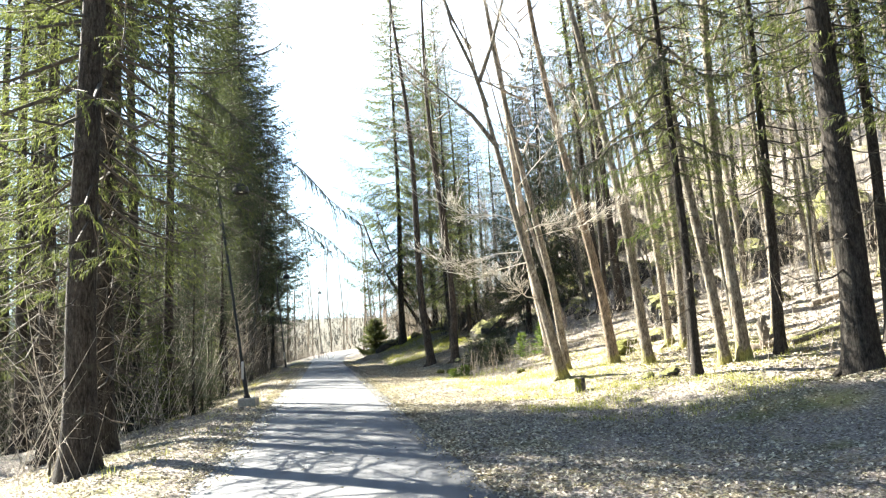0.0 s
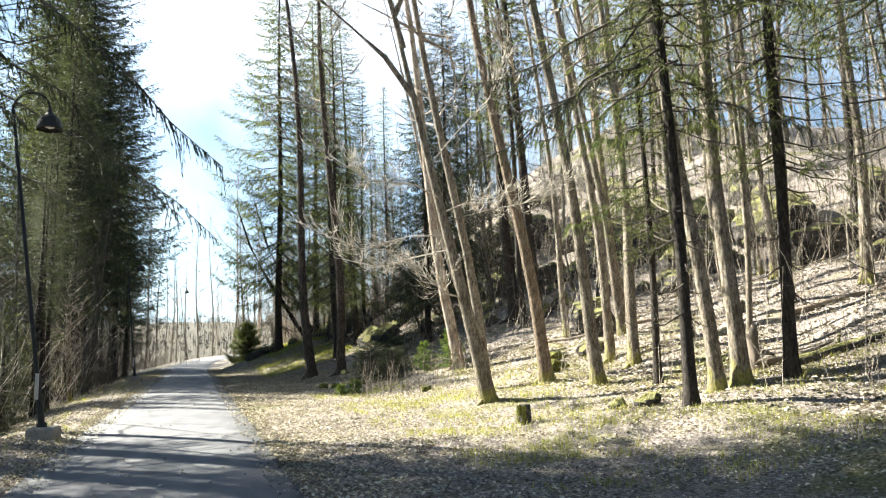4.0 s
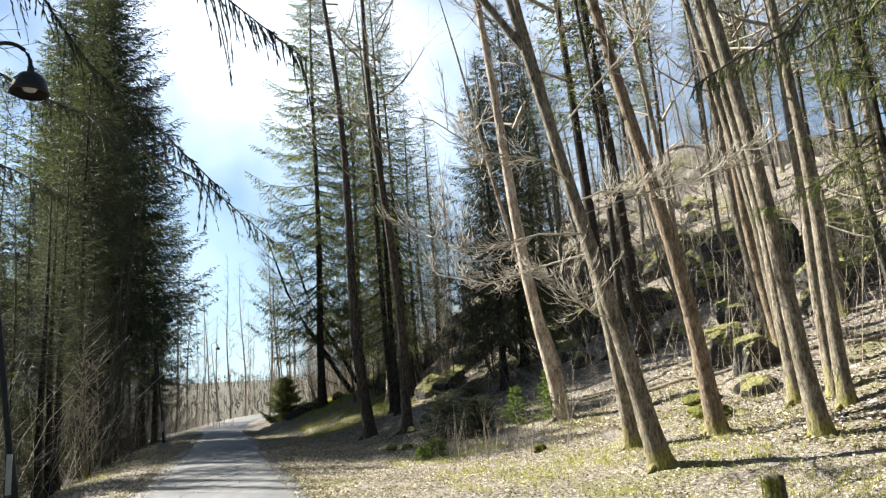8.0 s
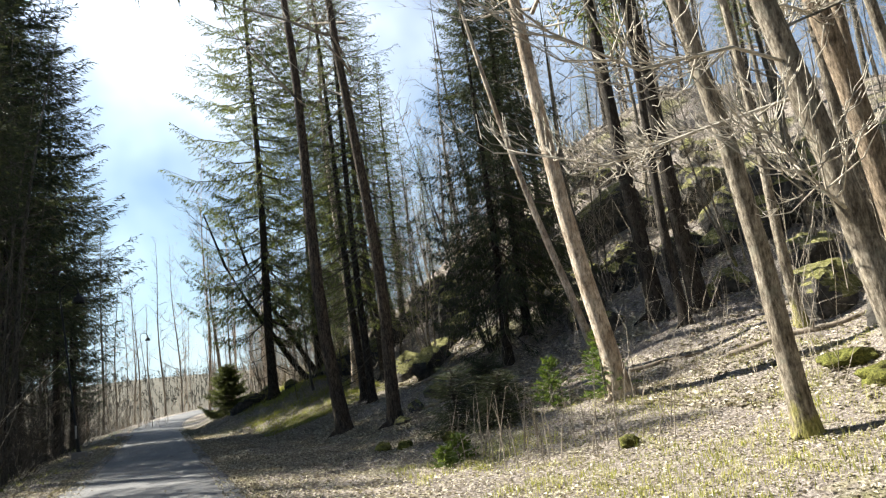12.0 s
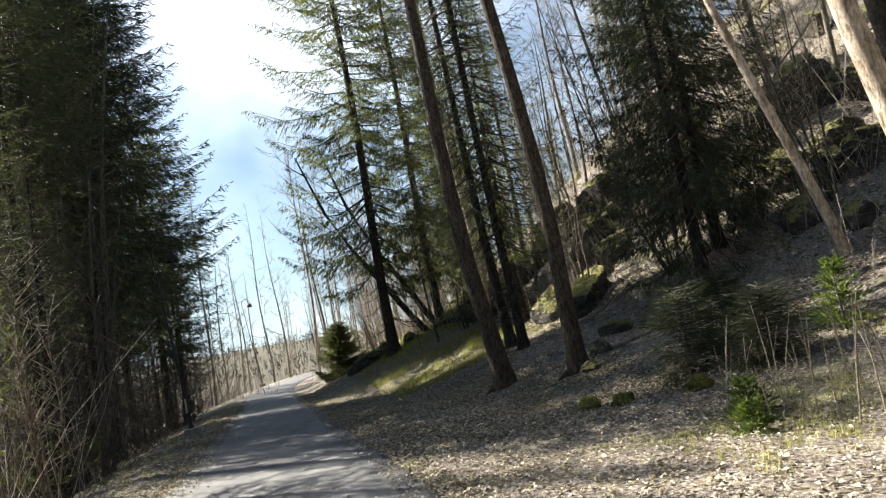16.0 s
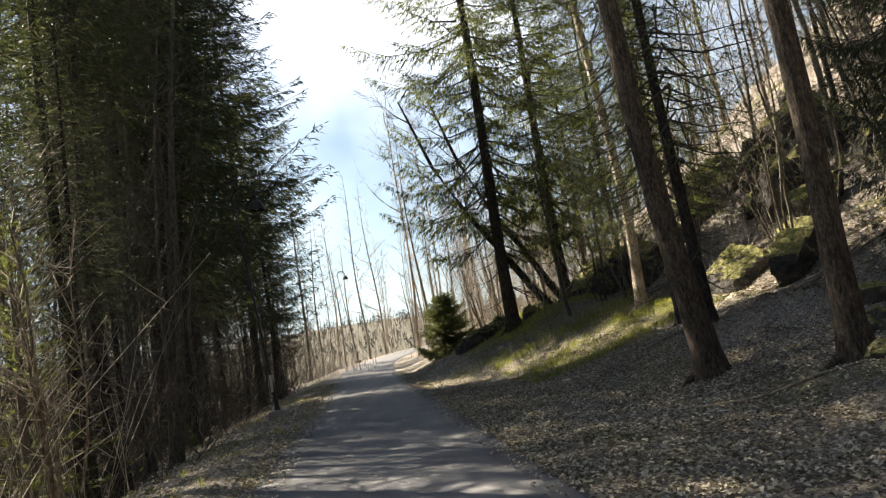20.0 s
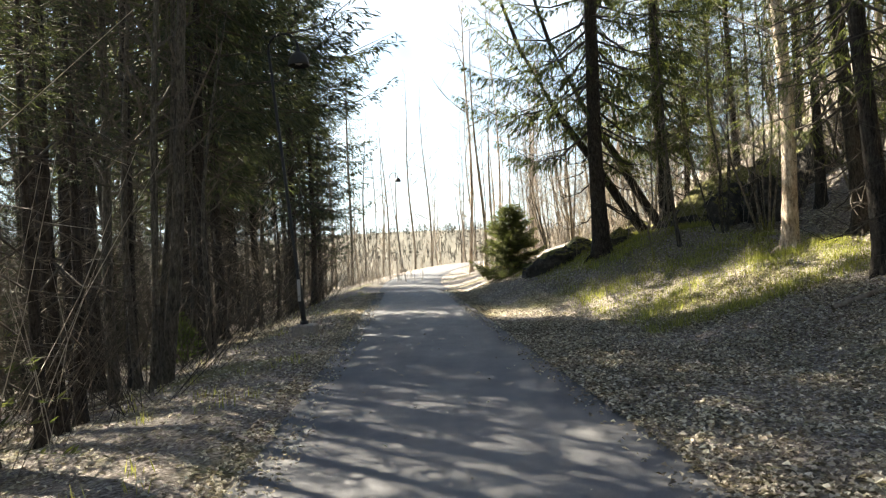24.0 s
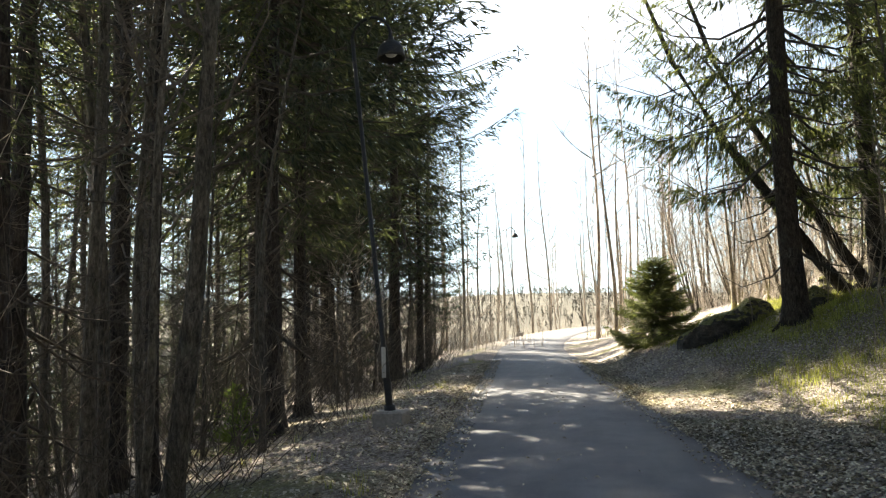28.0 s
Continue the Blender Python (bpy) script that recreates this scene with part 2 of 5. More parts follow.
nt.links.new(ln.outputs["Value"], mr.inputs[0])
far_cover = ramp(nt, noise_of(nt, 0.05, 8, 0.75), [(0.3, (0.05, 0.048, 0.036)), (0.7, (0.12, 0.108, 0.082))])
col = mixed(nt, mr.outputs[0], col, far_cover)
nt.links.new(col, b.inputs["Base Color"])
bumped(nt, b, fine, 0.9, 0.05)

# worn asphalt dusted with grit
asphalt, nt, b = material("asphalt", 0.82)
fine, mid = noise_of(nt, 130, 6, 0.8), noise_of(nt, 1.3, 6, 0.65)
streak = noise_of(nt, 1.0, 5, 0.6, (2.5, 0.25, 1))
col = mixed(nt, 1.0, ramp(nt, fine, [(0.3, (0.085, 0.088, 0.096)), (0.55, (0.165, 0.168, 0.178)), (0.75, (0.30, 0.30, 0.305))]),
            ramp(nt, mid, [(0.3, (0.75, 0.76, 0.78)), (0.7, (1.2, 1.18, 1.12))]), "MULTIPLY")
col = mixed(nt, 1.0, col, ramp(nt, streak, [(0.35, (0.85, 0.85, 0.86)), (0.65, (1.12, 1.1, 1.07))]), "MULTIPLY")
nt.links.new(col, b.inputs["Base Color"])
bumped(nt, b, fine, 0.5, 0.008)

def mossy_stone(name, dark, mid_tone, light):
    """Stone that carries moss and litter where it faces up."""
    m, nt, b = material(name, 0.92)
    fine = noise_of(nt, 7, 9, 0.72)
    col = mixed(nt, 1.0, ramp(nt, fine, [(0.3, dark), (0.55, mid_tone), (0.75, light)]), ramp(nt, noise_of(nt, 1.1, 5, 0.65, (1, 1, 2.5)), [(0.35, (0.5, 0.5, 0.5)), (0.65, (1.2, 1.15, 1.1))]), "MULTIPLY")
    geo, sep, add = nt.nodes.new("ShaderNodeNewGeometry"), nt.nodes.new("ShaderNodeSeparateXYZ"), nt.nodes.new("ShaderNodeMath")
    nt.links.new(geo.outputs["Normal"], sep.inputs[0])
    nt.links.new(sep.outputs[2], add.inputs[0])
    nt.links.new(noise_of(nt, 2.2, 5, 0.7), add.inputs[1])
    cover = ramp(nt, noise_of(nt, 16, 6, 0.7), [(0.35, (0.07, 0.074, 0.018)), (0.52, (0.2, 0.195, 0.06)), (0.66, (0.38, 0.35, 0.21))])
    col = mixed(nt, ramp(nt, add.outputs[0], [(0.92, (0, 0, 0)), (1.0, (0.9, 0.9, 0.9))]), col, cover)
    nt.links.new(col, b.inputs["Base Color"])
    bumped(nt, b, fine, 1.0, 0.07)
    return m


rock_mat = mossy_stone("mossy_rock", (0.028, 0.027, 0.026), (0.095, 0.09, 0.083), (0.24, 0.225, 0.205))
tawny_rock = mossy_stone("tawny_rock", (0.05, 0.03, 0.018), (0.16, 0.10, 0.06), (0.30, 0.22, 0.15))
iron = two_scale("dark_painted_steel", [(0.3, (0.02, 0.021, 0.021)), (0.7, (0.045, 0.045, 0.043))], WHITE, 30, 2, 0.55, 0.2, 0.002)
plate_mat = two_scale("grey_plate", [(0.3, (0.4, 0.4, 0.39)), (0.7, (0.55, 0.55, 0.53))], WHITE, 30, 2, 0.5, 0.1, 0.001)
concrete = two_scale("concrete", [(0.3, (0.2, 0.19, 0.17)), (0.7, (0.38, 0.36, 0.33))], WHITE, 25, 2, 0.9, 0.5, 0.004)
shade_glass = two_scale("opal_glass", [(0.3, (0.55, 0.54, 0.5)), (0.7, (0.7, 0.69, 0.65))], WHITE, 8, 2, 0.3, 0.05, 0.001)
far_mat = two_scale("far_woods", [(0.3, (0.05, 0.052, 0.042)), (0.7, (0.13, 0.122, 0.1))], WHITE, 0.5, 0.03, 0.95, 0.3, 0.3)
water_mat, nt, b = material("water", 0.08)
b.inputs["Base Color"].default_value = (0.05, 0.07, 0.08, 1)
b.inputs["Specular IOR Level"].default_value = 0.5
bumped(nt, b, noise_of(nt, 1.2, 3), 0.15, 0.03)


# ---- the lie of the land ----
def smooth(a, b, t):
    t = min(1, max(0, (t - a) / (b - a)))
    return t * t * (3 - 2 * t)


def road_x(y):
    return 0.1 - 0.15 * y + (0.006 * (y - 66) ** 2 if y > 66 else 0) if y < 110 else road_x(109.99) + 0.35 * (y - 110)


def road_z(y):
    return 0.02 * max(0, min(y, 100) - 66)


def off_road(x, y):
    return (x - road_x(y)) / 1.0112


def land(x, y):
    u = off_road(x, y)
    if u >= 0:
        k, q = smooth(22, 44, y), smooth(44, 50, y)
        foot, s = 5.3 - 1.6 * k - 1.6 * q, 0.165 + 0.125 * k + 0.10 * q
        d = max(0, u - foot)
        z = s * min(d, 4.6)
        if d > 4.6:
            e = max(0, d - 4.6 - 2.6 * q)
            z += 0.03 * q * min(d - 4.6, 2.6) + (0.34 + 0.22 * k + 0.2 * q) * min(e, 17) + 0.03 * min(e, 120)
        z *= (1 - 0.6 * smooth(60, 74, y)) * (1 - 0.4 * smooth(0, -10, y))
    else:
        d = max(0, -u - 2.3)
        z = -0.22 * min(d, 4) - 0.10 * min(max(0, d - 4), 2.5) - 0.26 * min(max(0, d - 6.5), 9) - 0.03 * min(max(0, d - 15.5), 20)
    z += road_z(y) * (1 - smooth(4, 30, -u))
    z -= 1.4 * smooth(34, 60, -u)
    r = math.hypot(x, y - 30)
    far = smooth(300, 520, r) if u < -20 else smooth(150, 420, r)
    return z * (1 - far) + far * (17 + 7 * noise.noise(Vector((x * 0.006, y * 0.006, 2))))


def height(x, y):
    """Ground height with its bumps, flat under the road."""
    u = abs(off_road(x, y))
    w = smooth(1.6, 4.0, u)
    n = noise.noise(Vector((x * 0.35, y * 0.35, 0))) * 0.22 + noise.noise(Vector((x * 1.3, y * 1.3, 5))) * 0.07
    n += 0.30 * noise.noise(Vector((x * 0.6, y * 0.6, 9))) * smooth(9, 13, off_road(x, y))
    return land(x, y) + n * w * (0.35 + 0.65 * smooth(4, 9, u)) + 0.025 * smooth(1.3, 2.4, u) - 0.035 * (1 - smooth(1.35, 1.6, u))


# ---- mesh helpers ----
class Shape:
    def __init__(self):
        self.v, self.f = [], []

    def tube(self, pts, radii, sides=6, cap=True):
        pts = [Vector(p) for p in pts]
        n0 = len(self.v)
        for i, (p, r) in enumerate(zip(pts, radii)):
            d = (pts[min(i + 1, len(pts) - 1)] - pts[max(i - 1, 0)]).normalized()
            a = d.orthogonal().normalized() if abs(d.z) < 0.9 else Vector((1, 0, 0)).cross(d).normalized()
            b = d.cross(a)
            for k in range(sides):
                w = 2 * math.pi * k / sides
                self.v.append(p + (a * math.cos(w) + b * math.sin(w)) * r)
        for i in range(len(pts) - 1):
            for k in range(sides):
                q, e = n0 + i * sides, (k + 1) % sides
                self.f.append((q + k, q + e, q + sides + e, q + sides + k))
        if cap:
            self.f.append(tuple(range(n0 + sides * (len(pts) - 1), n0 + sides * len(pts))))

    def kite(self, a, tip, side, w, at=0.4):
        """A thin needle-clad twig or blade from a to tip."""
        n0 = len(self.v)
        m = a.lerp(tip, at)
        self.v += [a, m + side * w, tip, m - side * w]
        self.f.append((n0, n0 + 1, n0 + 2, n0 + 3))

    def mesh(self, name, mat, soft=True):
        me = bpy.data.meshes.new(name)
        me.from_pydata([tuple(p) for p in self.v], [], self.f)
        me.materials.append(mat)
        if soft:
            me.polygons.foreach_set("use_smooth", [True] * len(me.polygons))
        return me


def put(name, me, parent=None, label="", at=None):
    ob = new(name, me)
    if parent:
        ob.parent = parent
    if at is not None:
        ob.matrix_basis = at
    if label:
        ob["label"] = label
    return ob


def base(name, x, y, z=None, turn=0.0, scale=1.0):
    ob = new(name)
    ob.empty_display_size = 0.2
    z = height(x, y) - 0.05 if z is None else z
    ob.matrix_basis = Matrix.Translation((x, y, z)) @ Matrix.Rotation(turn, 4, "Z") @ Matrix.Scale(scale, 4)
    return ob


rnd = random.Random(7)


def jit(a):
    return rnd.uniform(-a, a)


# ---- ground, road, water ----
def lines(lo, hi, step, far):
    inner = list(np.arange(lo, hi + step / 2, step))
    out, a, s = [], lo, step
    while a > -far:
        s *= 1.35
        a -= s
        out.insert(0, a)
    b, s = hi, step
    tail = []
    while b < far:
        s *= 1.35
        b += s
        tail.append(b)
    return out + inner + tail


us, ys = lines(-16, 26, 0.34, 900), lines(-6, 84, 0.42, 900)
gs = Shape()
for y in ys:
    cx = road_x(max(-40, min(y, 118)))
    for u in us:
        x = cx + u * 1.0112
        gs.v.append((x, y, height(x, y)))
W = len(us)
for j in range(len(ys) - 1):
    for i in range(W - 1):
        gs.f.append((j * W + i, j * W + i + 1, j * W + W + i + 1, j * W + W + i))
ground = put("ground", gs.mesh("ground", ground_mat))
tagged(ground, "forest floor of brown leaf litter, straw and moss", "ground", kind="structure")

rs = Shape()
ry = [(-8 + 0.5 * i) for i in range(250)]
for y in ry:
    lw = 1.5 + 0.10 * noise.noise(Vector((0.4 * y, 3, 0))) + 0.05 * noise.noise(Vector((2.1 * y, 7, 0)))
    rw = 1.5 + 0.12 * noise.noise(Vector((0.4 * y, 13, 0))) + 0.05 * noise.noise(Vector((2.1 * y, 17, 0)))
    for u, dz in ((-lw - 0.03, -0.05), (-lw, 0.0), (-0.8, 0.018), (0, 0.025), (0.8, 0.018), (rw, 0.0), (rw + 0.03, -0.05)):
        rs.v.append((road_x(y) + u * 1.0112, y + 0.15 * u, road_z(y) + dz))
for j in range(len(ry) - 1):
    for i in range(6):
        rs.f.append((j * 7 + i, j * 7 + i + 1, j * 7 + 8 + i, j * 7 + 7 + i))
tagged(put("road", rs.mesh("road", asphalt)), "narrow grey asphalt footpath dusted with grit", "road", kind="structure")

ws = Shape()
ws.v = [(-600, -300, -4.6), (-20, -300, -4.6), (-30, 110, -4.6), (-40, 480, -4.6), (-600, 480, -4.6)]
ws.f = [(0, 1, 2, 3, 4)]
tagged(put("water", ws.mesh("water", water_mat)), "still lake water glimpsed between the trunks", "water", kind="structure")


# ---- trees ----
def trunk_shape(h, r, lean, mat, name, sides=10, wob=0.12, flare=1.7, curve=0.0, segs=12):
    """A tapered trunk from the ground up, with a root flare, that leans and wanders a little."""
    s, pts, rad = Shape(), [], []
    ph = rnd.uniform(0, 6)
    for i in range(segs + 1):
        t = (i / segs) ** 1.6
        z = t * h
        bend = curve * (z / h) ** 2 * h
        w = wob * math.sin(z * 0.35 + ph) * min(1, z / 3)
        pts.append((lean[0] * z + w + bend, lean[1] * z + wob * math.cos(z * 0.31 + ph) * min(1, z / 3), z))
        rad.append(max(0.012, r * (1 - t * 0.93) * (1 + (flare - 1) * math.exp(-z / (1.6 * r + 0.05)))))
    s.tube(pts, rad, sides)
    # roots that spread from the flare
    for k in range(4 if r > 0.12 else 0):
        a = k * 1.57 + jit(0.5)
        d = Vector((math.cos(a), math.sin(a), 0))
        L = r * rnd.uniform(1.2, 2.2)
        s.tube([d * r * 0.6 + Vector((0, 0, r * 0.9)), d * (r + L * 0.35) + Vector((0, 0, r * 0.25)), d * (r + L) + Vector((0, 0, -0.1))],
               [r * 0.45, r * 0.3, r * 0.12], 6)
    return s.mesh(name, mat), pts


def spruce_crown(seed, h, low, spread, droop, gap, mat, hung=1.0, broad=1.0, stick_from=0.08, ragged=0.2, limp=1.0, tier=1.0, short=1.0):
    """A spruce's crown: tiers of boughs that sag and turn up at the tip, each a flat spray of side twigs hung with needle-clad twiglets.
    gap: metres between side twigs; hung: how many twiglets; limp: how far they hang. Returns needle and bough meshes."""
    q = random.Random(seed)
    nd, st = Shape(), Shape()
    z, turn = h * stick_from, 0.0
    down = Vector((0, 0, -1))
    while z < h * 0.985:
        f = z / h
        dead = f < low
        L = spread * (1 - f) ** 0.72 * q.uniform(0.86, 1.08) * (smooth(low - 0.12, low + 0.16, f) * 0.45 + 0.55 if not dead else 0.42) + 0.12
        n = q.choice((4, 5, 6)) if not dead else q.choice((2, 3, 4))
        turn += q.uniform(0.4, 0.9)
        for k in range(n):
            a = turn + 6.283 * k / n + q.uniform(-0.3, 0.3)
            out = Vector((math.cos(a), math.sin(a), 0))
            side = Vector((-out.y, out.x, 0))
            l = L * (1 - ragged * q.random() ** 2 * 2.2) * q.uniform(0.92, 1.1)
            zz = z + q.uniform(-0.09, 0.09)
            sag = droop * (1.15 - f) * q.uniform(0.75, 1.25)
            rise = 0.5 * (f - 0.35)
            m = 6
            pts = [Vector((0, 0, zz)) + out * (l * t) + side * (l * 0.09 * math.sin(3 * t + a))
                   + Vector((0, 0, l * (rise * t - sag * math.sin(2.0 * t) + 0.30 * (1.1 - f) * t ** 3))) for t in [i / m for i in range(m + 1)]]
            st.tube(pts[::2], [0.010 + 0.008 * l, 0.007 + 0.005 * l, 0.005 + 0.002 * l, 0.004], 3, False)
            if dead:
                for _ in range(9):
                    t = q.uniform(0.15, 1.0)
                    p = pts[int(t * m)]
                    e = p + (out * 0.5 + side * q.choice((-1, 1)) * q.uniform(0.4, 1) + Vector((0, 0, q.uniform(-0.7, 0.3)))) * l * q.uniform(.15, .4)
                    st.kite(p, e, Vector((q.uniform(-.3, .3), 0, 1)).normalized(), 0.006, 0.15)
                continue
            bare = 0.28 * (1 - f) if l > 1 else 0.02
            count = int(l * (1 - bare) / gap) + 3
            for j in range(count * 2):
                t = bare + (1 - bare) * (j // 2 + q.random()) / count
                i = min(m - 1, int(t * m))
                p = pts[i].lerp(pts[i + 1], t * m - i)
                ahead = (pts[i + 1] - pts[i]).normalized()
                sgn = 1 if j % 2 else -1
                w = min(0.75, 0.10 + 0.34 * l * (1.02 - t) ** 0.7 * min(1, 2.5 * (t - bare) + 0.35)) * q.uniform(0.65, 1.15)
                d = (ahead * q.uniform(0.55, 1.0) + side * sgn * q.uniform(0.5, 1.0) + down * q.uniform(0.0, 0.6) * limp * (1.2 - f)).normalized()
                tip = p + d * w
                nd.kite(p, tip, d.cross(Vector((q.uniform(-.6, .6), q.uniform(-.6, .6), 1))).normalized(), q.uniform(0.016, 0.026) * broad, 0.5)
                for _ in range(max(1, int(hung * w * q.uniform(8, 14) / short))):
                    b = p.lerp(tip, q.uniform(0.12, 1.0))
                    d2 = (d * q.uniform(0.3, 0.9) + ahead * q.uniform(0.0, 0.5) + side * q.uniform(-0.5, 0.5) + down * q.uniform(0.0, 1.3) * limp * (1.2 - f)).normalized()
                    s2 = d2.cross(Vector((q.uniform(-1, 1), q.uniform(-1, 1), 0.5))).normalized()
                    nd.kite(b, b + d2 * q.uniform(0.08, 0.24) * short, s2, q.uniform(0.012, 0.021) * broad, 0.45)
        z += (0.50 - 0.26 * f) * q.uniform(0.75, 1.25) * (h / 20) * tier
    return nd.mesh("spruce_needles", mat, False), st.mesh("spruce_boughs", twig_dark if low > .22 and spread < 4.3 else bough_dark)


CROWN_H = 20.0
CROWNS = {
    "full": [spruce_crown(11, CROWN_H, 0.13, 4.0, 0.26, .10, needles, 2.0, .5, .06, .3, 1.5, 1.0, .75)],
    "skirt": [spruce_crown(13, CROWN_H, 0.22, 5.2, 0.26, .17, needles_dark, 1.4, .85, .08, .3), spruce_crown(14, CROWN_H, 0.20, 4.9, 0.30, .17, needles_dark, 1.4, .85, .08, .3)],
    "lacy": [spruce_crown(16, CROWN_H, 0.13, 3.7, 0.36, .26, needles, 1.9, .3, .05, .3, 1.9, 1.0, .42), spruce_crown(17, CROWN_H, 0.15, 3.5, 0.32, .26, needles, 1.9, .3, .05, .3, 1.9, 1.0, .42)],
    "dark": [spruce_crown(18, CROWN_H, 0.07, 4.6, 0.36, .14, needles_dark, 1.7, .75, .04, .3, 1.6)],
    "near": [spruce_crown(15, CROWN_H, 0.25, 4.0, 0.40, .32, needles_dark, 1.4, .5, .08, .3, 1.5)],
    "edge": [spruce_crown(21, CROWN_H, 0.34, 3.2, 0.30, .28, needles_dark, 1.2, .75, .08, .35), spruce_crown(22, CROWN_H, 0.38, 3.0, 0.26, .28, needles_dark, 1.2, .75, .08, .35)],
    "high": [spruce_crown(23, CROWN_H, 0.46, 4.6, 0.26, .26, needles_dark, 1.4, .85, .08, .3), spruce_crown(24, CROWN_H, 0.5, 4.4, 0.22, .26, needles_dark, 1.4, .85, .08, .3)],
    "pole": [spruce_crown(25, CROWN_H, 0.72, 2.6, 0.26, .34, needles, .9, 1.2, .04, .4), spruce_crown(26, CROWN_H, 0.78, 2.4, 0.26, .34, needles, .9, 1.2, .04, .4)],
    "woods": [spruce_crown(31, CROWN_H, 0.40, 2.7, 0.28, .34, needles, .7, 1.3, .08, .3), spruce_crown(32, CROWN_H, 0.36, 2.8, 0.30, .34, needles, .7, 1.3, .08, .3)],
    "thin": [spruce_crown(41, CROWN_H, 0.2, 3.1, 0.24, .19, needles, 1.6, .42, .08, .35, 1.6, 1.0, .6), spruce_crown(42, CROWN_H, 0.22, 2.9, 0.22, .19, needles, 1.6, .42, .08, .35, 1.6, 1.0, .6)],
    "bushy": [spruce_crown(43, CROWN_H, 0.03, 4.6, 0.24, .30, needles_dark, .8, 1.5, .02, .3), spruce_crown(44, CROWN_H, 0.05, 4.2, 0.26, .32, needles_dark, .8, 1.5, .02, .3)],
}


def spruce(x, y, r, h, style="edge", lean=(0, 0), label="", group="", bark=None):
    ob = base("spruce_tree", x, y)
    me, pts = trunk_shape(h, r, lean, bark or bark_dark, "spruce_trunk", 10, 0.06, 1.6)
    put("trunk", me, ob)
    nd, st = rnd.choice(CROWNS[style])
    k = h / CROWN_H
    m = Matrix(((k, 0, lean[0] * k, 0), (0, k, lean[1] * k, 0), (0, 0, k, 0), (0, 0, 0, 1))) @ Matrix.Rotation(rnd.uniform(0, 6.28), 4, "Z")
    tagged(put("crown", nd, ob, "", m), kind="stuff")
    tagged(put("bough", st, ob, "", m), kind="stuff")
    tagged(ob, label or "tall dark spruce with drooping needle-clad boughs", "tree", group)
    return ob


def bare_crown(seed, h, low, wide, limbs, mat, fine=1.0):
    """Bare limbs, branches and twigs of a leafless tree of height h on a straight stem."""
    q = random.Random(seed)
    s = Shape()

    def grow(p, d, l, r, depth):
        pts, rad, n = [p], [r], 5 if depth == 0 else 4
        for i in range(n):
            d = (d + Vector((q.uniform(-.3, .3), q.uniform(-.3, .3), q.uniform(-.08, .22)))).normalized()
            p = p + d * l / n
            pts.append(p)
            rad.append(max(0.003, r * (1 - 0.85 * (i + 1) / n)))
        if depth < 2:
            s.tube(pts, rad, 4 if depth == 0 else 3, False)
        else:
            w = Vector((q.uniform(-1, 1), q.uniform(-1, 1), q.uniform(-1, 1)))
            s.kite(pts[0], pts[2], d.cross(w).normalized(), r * .8, .1)
            s.kite(pts[2], pts[4], d.cross(w).normalized(), r * .5, .1)
        if depth < 2:
            for _ in range(int((7 if depth == 0 else 8) * fine)):
                i = q.randint(1, n)
                t = Vector((q.uniform(-1, 1), q.uniform(-1, 1), q.uniform(-0.4, 0.7))).normalized()
                grow(pts[i], (d * 0.7 + t).normalized(), l * q.uniform(0.25, 0.5), max(0.0045, rad[i] * 0.6), depth + 1)

    for k in range(limbs):
        z = h * (low + (0.98 - low) * (k + q.random()) / limbs)
        a = q.uniform(0, 6.283)
        l = wide * (1.1 - z / h) * q.uniform(0.4, 1.2) + 0.4
        grow(Vector((0, 0, z)), Vector((math.cos(a), math.sin(a), q.uniform(0.05, 1.0))).normalized(), l, 0.009 + 0.010 * l, 0)
    return s.mesh("bare_branches", mat)


BARE = {
    "tall": [bare_crown(s, 18, 0.34, 3.6, 26, twig_mat) for s in (51, 52, 53)],
    "low": [bare_crown(s, 18, 0.14, 3.8, 28, twig_mat) for s in (54, 55)],
    "slim": [bare_crown(s, 18, 0.2, 2.4, 24, twig_dark, 0.8) for s in (56, 57)],
}


def bare_tree(x, y, r, h, style="tall", lean=(0, 0), bark=None, label="", group="", curve=0.0, name="bare_tree", wob=0.16, z=None):
    ob = base(name, x, y, z)
    me, pts = trunk_shape(h, r, lean, bark or bark_pale, "bare_trunk", 9 if r > 0.1 else 6, wob, 1.5, curve)
    put("trunk", me, ob)
    k = h / 18
    m = Matrix(((k, 0, (lean[0] + curve) * k, 0), (0, k, lean[1] * k, 0), (0, 0, k, 0), (0, 0, 0, 1))) @ Matrix.Rotation(rnd.uniform(0, 6.28), 4, "Z")
    tagged(put("crown", rnd.choice(BARE[style]), ob, "", m), kind="stuff")
    tagged(ob, label or "leafless tree with a grey-brown trunk and bare branches", "tree", group)
    return ob


